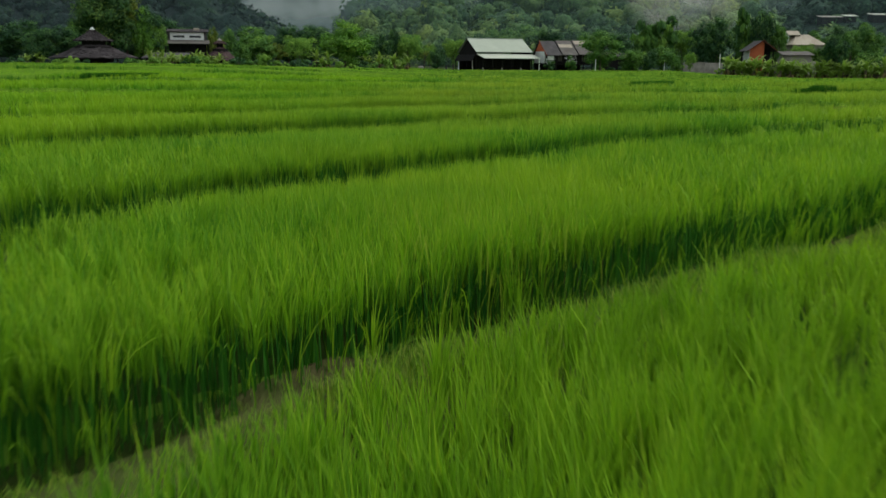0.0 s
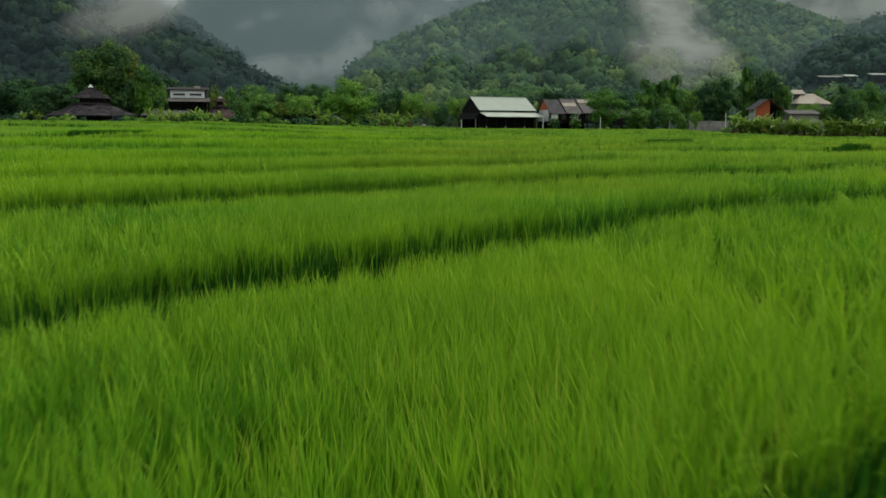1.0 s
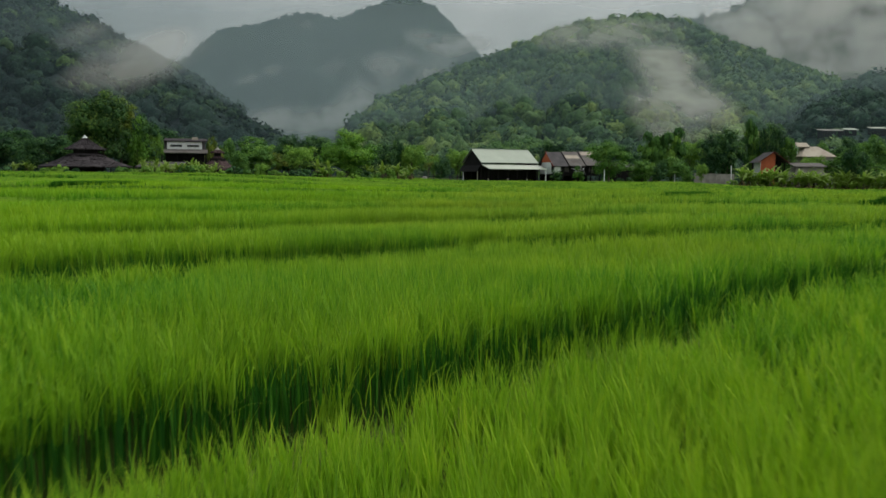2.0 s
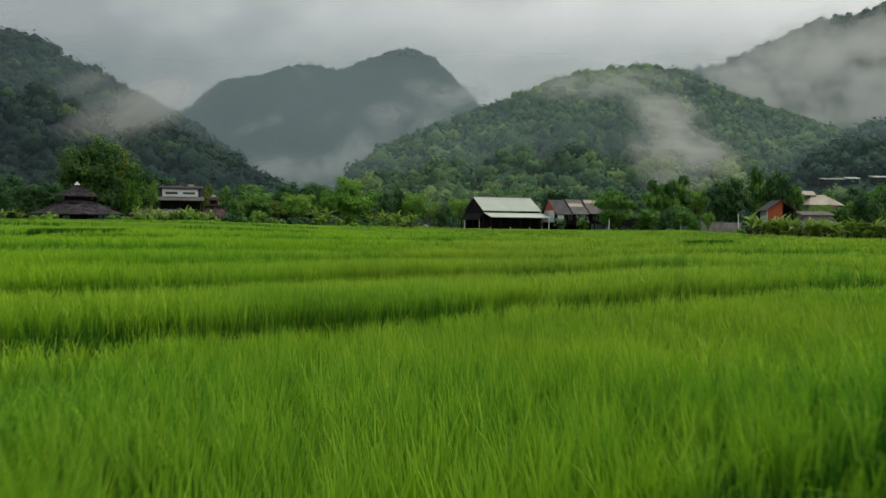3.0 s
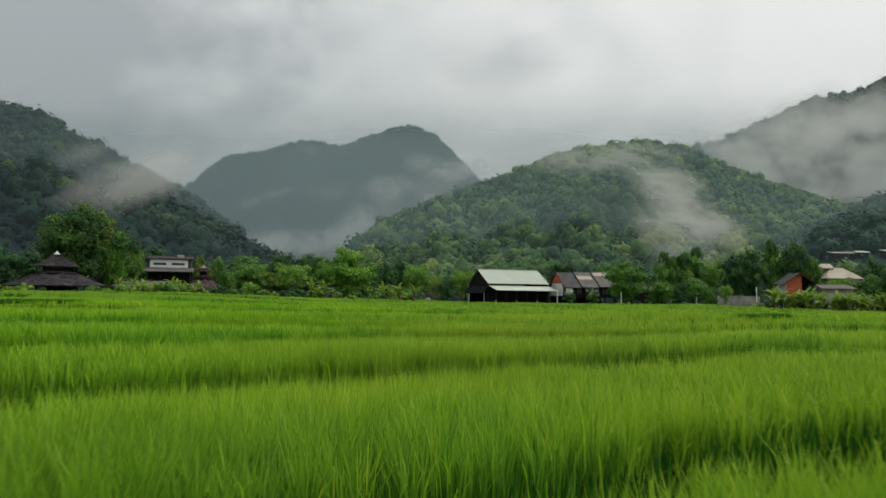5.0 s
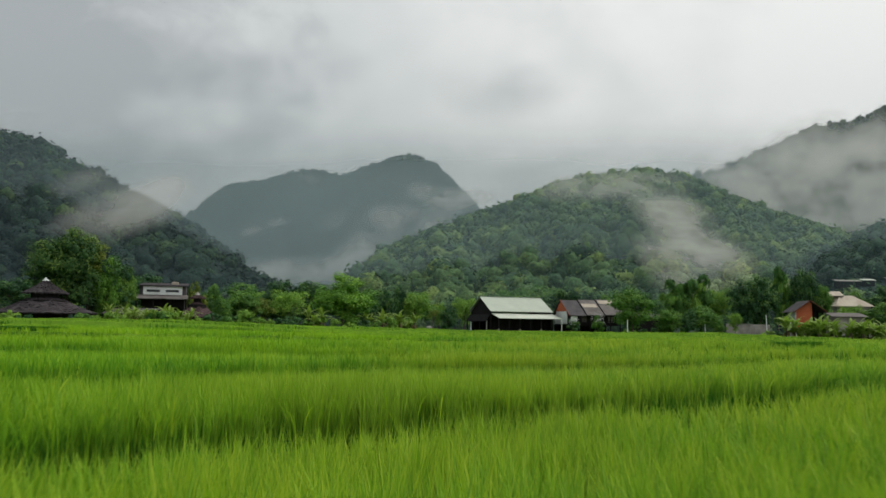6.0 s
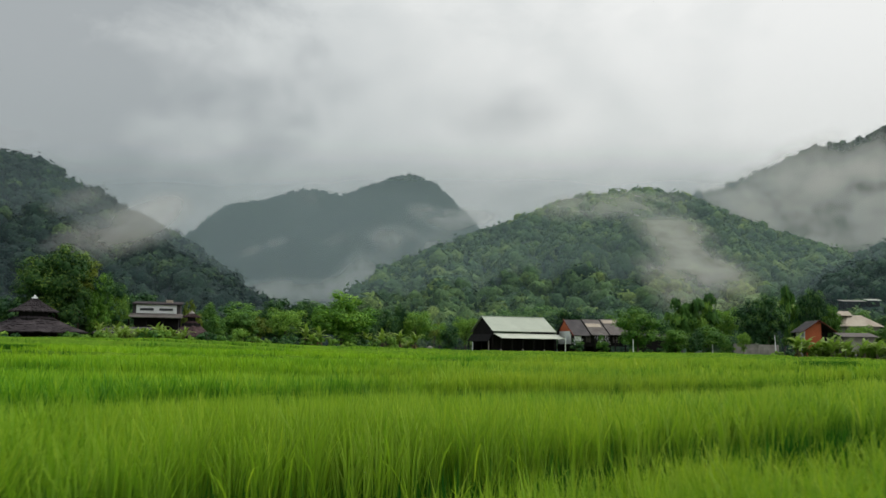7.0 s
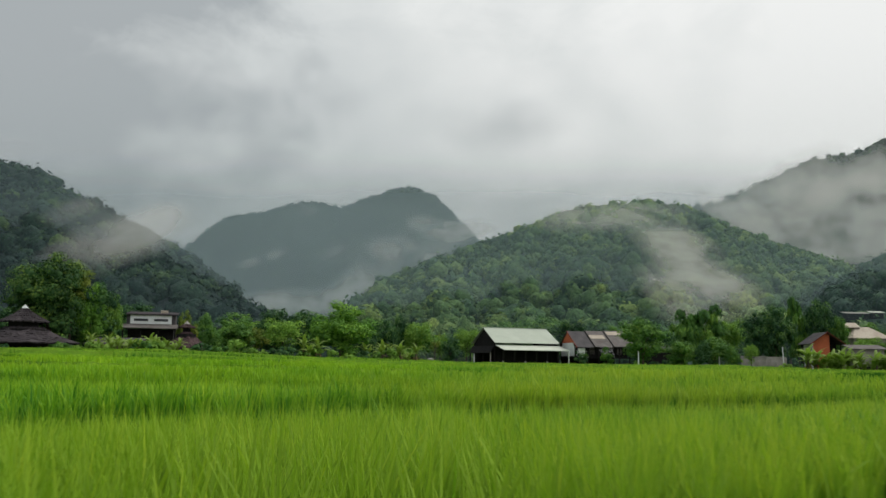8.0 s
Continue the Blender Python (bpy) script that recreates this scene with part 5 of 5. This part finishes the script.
def orange_house():
    e = thing("house", "small house with an orange gable wall and dark roof", "house", 56.9, 187.0, 0.2, 0)
    W, D = 2.5, 3.0
    for s in (-1, 1):
        bm = slab(bmesh.new(), [(s * (W + 0.6), -D - 0.6, 4.85), (0, -D - 0.6, 7.05), (0, D, 7.05), (s * (W + 0.6), D, 4.85)], 0.1)
        part("roof_slope", bm, M["tile_dark"], e, "dark grey roof sheets")
        part("barge_board", slab(bmesh.new(), [(s * (W + 0.65), -D - 0.7, 4.88), (0, -D - 0.7, 7.12), (0, -D - 0.58, 7.12), (s * (W + 0.65), -D - 0.58, 4.88)], 0.16), M["dark_red"], e, "dark red barge board")
    part("lower_wall", boxed(-W, -D, 0.0, 0.5, -D + 0.12, 2.195), M["orange_paint"], e)
    bm = bmesh.new()
    pts = [(-W, 2.2), (0.5, 2.2), (0.5, 6.5), (0, 6.85), (-W, 5.1)]
    a = [bm.verts.new((x, -D, z)) for x, z in pts]
    b = [bm.verts.new((x, -D + 0.12, z)) for x, z in pts]
    bm.faces.new(a), bm.faces.new(b[::-1])
    for i in range(5):
        bm.faces.new((a[i], b[i], b[(i + 1) % 5], a[(i + 1) % 5]))
    part("gable_wall", bm, M["orange_paint"], e, "orange painted gable wall")
    part("side_wall", boxed(-W - 0.12, -D, 0, -W - 0.003, 1.2, 4.95), M["white_paint"], e, "white side wall")
    part("side_wall", boxed(-W - 0.10, 1.203, 0, -W - 0.003, D - 0.3, 4.95), M["dark_wood"], e, "dark boarded side wall")
    part("back_wall", boxed(-W, D - 0.4, 0, W, D - 0.28, 5.0), M["dark_wood"], e)
    part("porch_wall", boxed(0.5, -D + 2.2, 0, W, -D + 2.3, 5.2), M["dark_wood"], e, "dark recessed porch wall")
    part("post", boxed(W - 0.1, -D, -0.1, W + 0.08, -D + 0.18, 4.9, bevel=0.02), M["dark_wood"], e)
    part("side_wall", boxed(W - 0.1, -D + 2.3, 0, W, D - 0.4, 4.8), M["dark_wood"], e, "dark boarded side wall")
    return e


def white_house():
    z = float(ground_z(-52.5, 142))
    e = thing("house", "white upper-storey house with two long low windows", "house", -54.4, 145.0, z, 20)
    W, D = 3.3, 3.0
    part("roof", slab(bmesh.new(), [(-W - 0.1, -D - 0.3, 6.15), (W + 0.3, -D - 0.3, 6.15), (W + 0.3, D, 6.75), (-W - 0.1, D, 6.75)], 0.16), M["shingle"], e, "low dark brown metal roof")
    part("upper_wall", boxed(-W + 0.5, -D, 4.75, W - 0.5, D - 0.2, 6.1), M["white_paint"], e, "white painted upper wall")
    part("end_wall", boxed(-W, -D + 0.2, 4.75, -W + 0.497, D - 0.2, 6.1), M["tile_dark"], e)
    part("end_wall", boxed(W - 0.497, -D + 0.2, 4.75, W, D - 0.2, 6.1), M["tile_dark"], e)
    for x in (-2.3, 0.4):
        w = part("window", boxed(x, -D - 0.04, 5.12, x + 1.9, -D - 0.004, 5.48), M["glass_dark"], e, "long dark louvre window")
        part("frame", box(boxed(x - 0.06, -D - 0.06, 5.06, x + 1.96, -D - 0.002, 5.115), x - 0.06, -D - 0.06, 5.485, x + 1.96, -D - 0.002, 5.54), M["white_paint"], w)
    part("skirt_roof", slab(bmesh.new(), [(-W - 0.6, -D - 1.3, 4.15), (W + 0.4, -D - 1.3, 4.15), (W + 0.4, -D + 0.1, 4.72), (-W - 0.6, -D + 0.1, 4.72)], 0.1), M["tile_brown"], e, "grey skirt roof")
    part("lower_wall", boxed(-W + 0.2, -D + 0.6, 0, W - 0.2, D - 0.3, 3.897), M["dark_wood"], e)
    part("floor_deck", boxed(-W, -D, 3.9, W, D - 0.2, 4.05), M["dark_wood"], e)
    for k in range(4):
        x = -W - 0.3 + k * (2 * W + 0.4) / 3
        part("post", boxed(x - 0.1, -D - 1.1, -0.1, x + 0.1, -D - 0.9, 4.15, bevel=0.02), M["dark_wood"], e)
    part("rooftop_box", boxed(1.1, -0.5, 6.4, 2.1, 0.5, 6.85, bevel=0.04), M["tan_roof"], e)
    return e


def tiered_roof(e, sides, r0, z0, r1, z1, mat, name, label, courses, turn=0.0):
    """A hipped shingle roof tier, laid in ragged overlapping courses that step down to the eave."""
    N = 14
    for k in range(sides):
        a0, a1 = turn + k * math.tau / sides, turn + (k + 1) * math.tau / sides
        bm = bmesh.new()
        rows = []
        rng = random.Random(k * 13 + courses)
        for c in range(courses + 1):
            s = c / courses
            rad, z = r0 + (r1 - r0) * s, z0 + (z1 - z0) * s - 0.04 * (r0 - r1) * math.sin(math.pi * s)
            for lift in ((0.0,) if c == 0 else (0.0, 0.035) if c < courses else (0.0,)):
                rag = [0.0] + [rng.uniform(-0.06, 0.05) * (1.6 if c == 0 else 1.0) for _ in range(N - 1)] + [0.0]
                rows.append([bm.verts.new(((rad + rag[u]) * (math.cos(a0) * (1 - u / N) + math.cos(a1) * u / N), (rad + rag[u]) * (math.sin(a0) * (1 - u / N) + math.sin(a1) * u / N), z + lift + rag[u] * 0.7)) for u in range(N + 1)])
        rows.insert(0, [bm.verts.new((w.co.x * 0.985, w.co.y * 0.985, w.co.z - 0.16)) for w in rows[0]])
        for a, b in zip(rows, rows[1:]):
            for u in range(N):
                bm.faces.new((a[u], a[u + 1], b[u + 1], b[u]))
        part(name, bm, mat, e, label)


def pavilion(name, label, x, y, r, z_eave, z_neck, z_top, neck, upper, sides, turn, posts, mat="shingle"):
    g = float(ground_z(x, y))
    e = thing(name, label, "pavilion", x, y, g, 0)
    tiered_roof(e, sides, r, z_eave - g, neck, z_neck - g, M[mat], "lower_roof", "dark weathered shingle roof", 10, turn)
    tiered_roof(e, sides, upper, z_neck - g + 0.65, 0.14, z_top - g, M[mat], "upper_roof", "dark weathered shingle roof", 7, turn)
    bm = bmesh.new()
    rod(bm, (0, 0, z_neck - g - 0.4), (0, 0, z_neck - g + 0.9), neck * 0.92, neck * 0.92, sides)
    part("neck_wall", bm, M["dark_wood"], e)
    bm = bmesh.new()
    rod(bm, (0, 0, z_top - g - 0.12), (0, 0, z_top - g + 0.1), 0.42, 0.26, 10)
    rod(bm, (0, 0, z_top - g + 0.1), (0, 0, z_top - g + 0.34), 0.2, 0.05, 10)
    part("finial", bm, M["white_paint"] if r > 4 else M["concrete"], e, "pale finial cap")
    for k in range(posts):
        a = turn + k * math.tau / posts
        part("post", rod(bmesh.new(), (r * 0.86 * math.cos(a), r * 0.86 * math.sin(a), -0.1), (r * 0.86 * math.cos(a), r * 0.86 * math.sin(a), z_eave - g + 0.25), 0.11, 0.1, 8), M["dark_wood"], e)
    part("floor", rod(bmesh.new(), (0, 0, -0.1), (0, 0, 0.25), r * 0.9, r * 0.9, sides * 2), M["concrete"], e)
    part("core_wall", rod(bmesh.new(), (0, 0, 0.2), (0, 0, z_neck - g - 0.3), r * 0.42, r * 0.42, 10), M["dark_wood"], e)
    return e


def tan_house():
    e = thing("house", "house with a broad tan hipped roof and gablet", "house", 72.8, 206.5, 0.2, 12)
    W, D = 4.5, 3.9
    base = [(-W, -D), (W, -D), (W, D), (-W, D)]
    top = [(-1.6, -0.6), (1.6, -0.6), (1.6, 0.6), (-1.6, 0.6)]
    for i in range(4):
        j = (i + 1) % 4
        part("roof_slope", slab(bmesh.new(), [(*base[i], 6.6), (*base[j], 6.6), (*top[j], 9.0), (*top[i], 9.0)], 0.1), M["tan_roof"], e, "tan roof sheets")
    for s in (-1, 1):
        part("gablet_roof", slab(bmesh.new(), [(-4.2, s * 1.5, 8.9), (-1.0, s * 1.5, 8.9), (-1.0, 0, 9.9), (-4.2, 0, 9.9)], 0.1), M["tan_roof"], e)
    part("gablet_wall", gable_wall(-1.1, -1.2, 1.2, 8.0, 8.95, 9.75), M["dark_wood"], e)
    part("gablet_wall", gable_wall(-4.0, -1.2, 1.2, 6.8, 8.95, 9.75), M["white_paint"], e)
    part("wall", boxed(-W + 0.6, -D + 0.6, -1.6, W - 0.6, D - 0.6, 6.7), M["concrete"], e, "grey plastered wall")
    for x in (-3.2, -0.6, 2.2):
        w = part("window", boxed(x, -D + 0.52, 3.6, x + 1.2, -D + 0.595, 5.0, bevel=0.01), M["glass_dark"], e)
        part("frame", box(boxed(x - 0.08, -D + 0.50, 3.50, x + 1.28, -D + 0.593, 3.597), x - 0.08, -D + 0.50, 5.003, x + 1.28, -D + 0.593, 5.1), M["white_paint"], w, "white window frame")
        part("sill", boxed(x - 0.12, -D + 0.42, 3.42, x + 1.32, -D + 0.59, 3.497, bevel=0.01), M["concrete"], w)
    return e


barn()
old_house()
orange_house()
white_house()
pavilion("pavilion", "round two-tiered pavilion with dark shingle roofs", -60.2, 122.5, 6.4, 2.65, 4.5, 6.8, 2.0, 2.85, 6, 0.35, 6)
pavilion("small_pavilion", "small two-tiered garden shelter with reddish-brown shingle roofs", -45.0, 134.5, 3.0, 2.4, 4.45, 5.6, 0.6, 1.15, 6, 0.1, 6, "shingle_red")
tan_house()


def wall_panel(x0, y0, x1, y1, h, label):
    n = math.hypot(x1 - x0, y1 - y0)
    e = thing("garden_wall", label, "wall", x0, y0, float(ground_z(x0, y0)), math.degrees(math.atan2(y1 - y0, x1 - x0)), "garden walls")
    part("panel", boxed(0, -0.07, -0.1, n, 0.07, h, bevel=0.02), M["concrete"], e)
    part("coping", boxed(-0.05, -0.12, h + 0.003, n + 0.05, 0.12, h + 0.1, bevel=0.02), M["concrete"], e)
    for x in (0.0, n):
        part("pillar", boxed(x - 0.14, -0.14, -0.1, x + 0.14, 0.14, h + 0.003, bevel=0.02), M["concrete"], e)


wall_panel(38.6, 174.5, 42.7, 174.5, 2.3, "stained grey concrete garden wall")
wall_panel(43.2, 176.0, 46.6, 176.0, 2.2, "stained grey concrete garden wall")


def pole(x, y, h, lean=0.0):
    z = float(ground_z(x, y))
    e = thing("pole", "thin pale concrete pole at the field's edge", "pole", x, y, z, 0, "poles at the field's edge")
    part("shaft", rod(bmesh.new(), (0, 0, -0.2), (lean, 0, h), 0.10, 0.08, 8), M["white_paint"], e)
    part("cap", rod(bmesh.new(), (lean, 0, h), (lean, 0, h + 0.08), 0.1, 0.06, 8), M["concrete"], e)


pole(9.1, 179.0, 3.4, 0.05)
pole(19.9, 168.8, 3.0)
pole(34.0, 171.5, 2.7)
pole(46.0, 175.2, 4.0, -0.12)
pole(-8.3, 182.8, 2.3)


def outbuilding(name, label, x, y, z, rz, w, d, h, roof, wall):
    e = thing(name, label, "shed", x, y, z, rz)
    part("wall", boxed(-w / 2, -d / 2, -1.0, w / 2, d / 2, h, bevel=0.02), M[wall], e)
    part("roof", slab(bmesh.new(), [(-w / 2 - 0.5, -d / 2 - 0.6, h + 0.1), (w / 2 + 0.5, -d / 2 - 0.6, h + 0.1), (w / 2 + 0.5, d / 2 + 0.4, h + 0.9), (-w / 2 - 0.5, d / 2 + 0.4, h + 0.9)], 0.12), M[roof], e)
    leaf = part("door", boxed(-0.6, -d / 2 - 0.06, -0.9, 0.6, -d / 2 - 0.003, 1.2, bevel=0.01), M["dark_wood"], e)
    part("handle", rod(bmesh.new(), (0.45, -d / 2 - 0.1, 0.1), (0.45, -d / 2 - 0.1, 0.3), 0.02, 0.02, 6), M["concrete"], leaf)
    return e


outbuilding("hillside_shed", "long hillside shed with a grey roof", 139.8, 364, on_rise(139.8, 364) + 0.3, 6, 9.4, 4, 2.0, "concrete", "dark_wood")
outbuilding("hillside_shed", "hillside shed with a bright white roof", 146.8, 362, on_rise(146.8, 362) + 0.4, 4, 4.4, 3, 2.0, "metal_roof_lower", "dark_wood")
outbuilding("hillside_shed", "hillside shed with a bright white roof", 158.0, 362, on_rise(158.0, 362) + 0.4, 4, 6.0, 4, 2.2, "metal_roof_lower", "dark_wood")
outbuilding("shed", "low shed with a dull brown roof behind banana plants", 65.6, 188.5, 0.1, 0, 5.8, 3, 4.1, "tile_brown", "concrete")
outbuilding("shed", "low dark shed half hidden by trees", 27.0, 187.0, 0.1, 10, 6.5, 4, 3.6, "tile_dark", "dark_wood")
outbuilding("shed", "low grey-roofed shed behind garden plants", -51.8, 129.0, 0.9, 5, 5.5, 3, 1.7, "tile_dark", "dark_wood")

tank = thing("water_tank", "small pale water tank behind the field's edge", "water tank", -15.8, 174.0, 0.1)
part("body", rod(bmesh.new(), (0, 0, 0), (0, 0, 1.2), 0.6, 0.6, 18), M["concrete"], tank)
part("lid", rod(bmesh.new(), (0, 0, 1.2), (0, 0, 1.4), 0.55, 0.2, 18), M["concrete"], tank)
part("plinth", boxed(-0.9, -0.9, -0.15, 0.9, 0.9, 0.0, bevel=0.03), M["concrete"], tank)
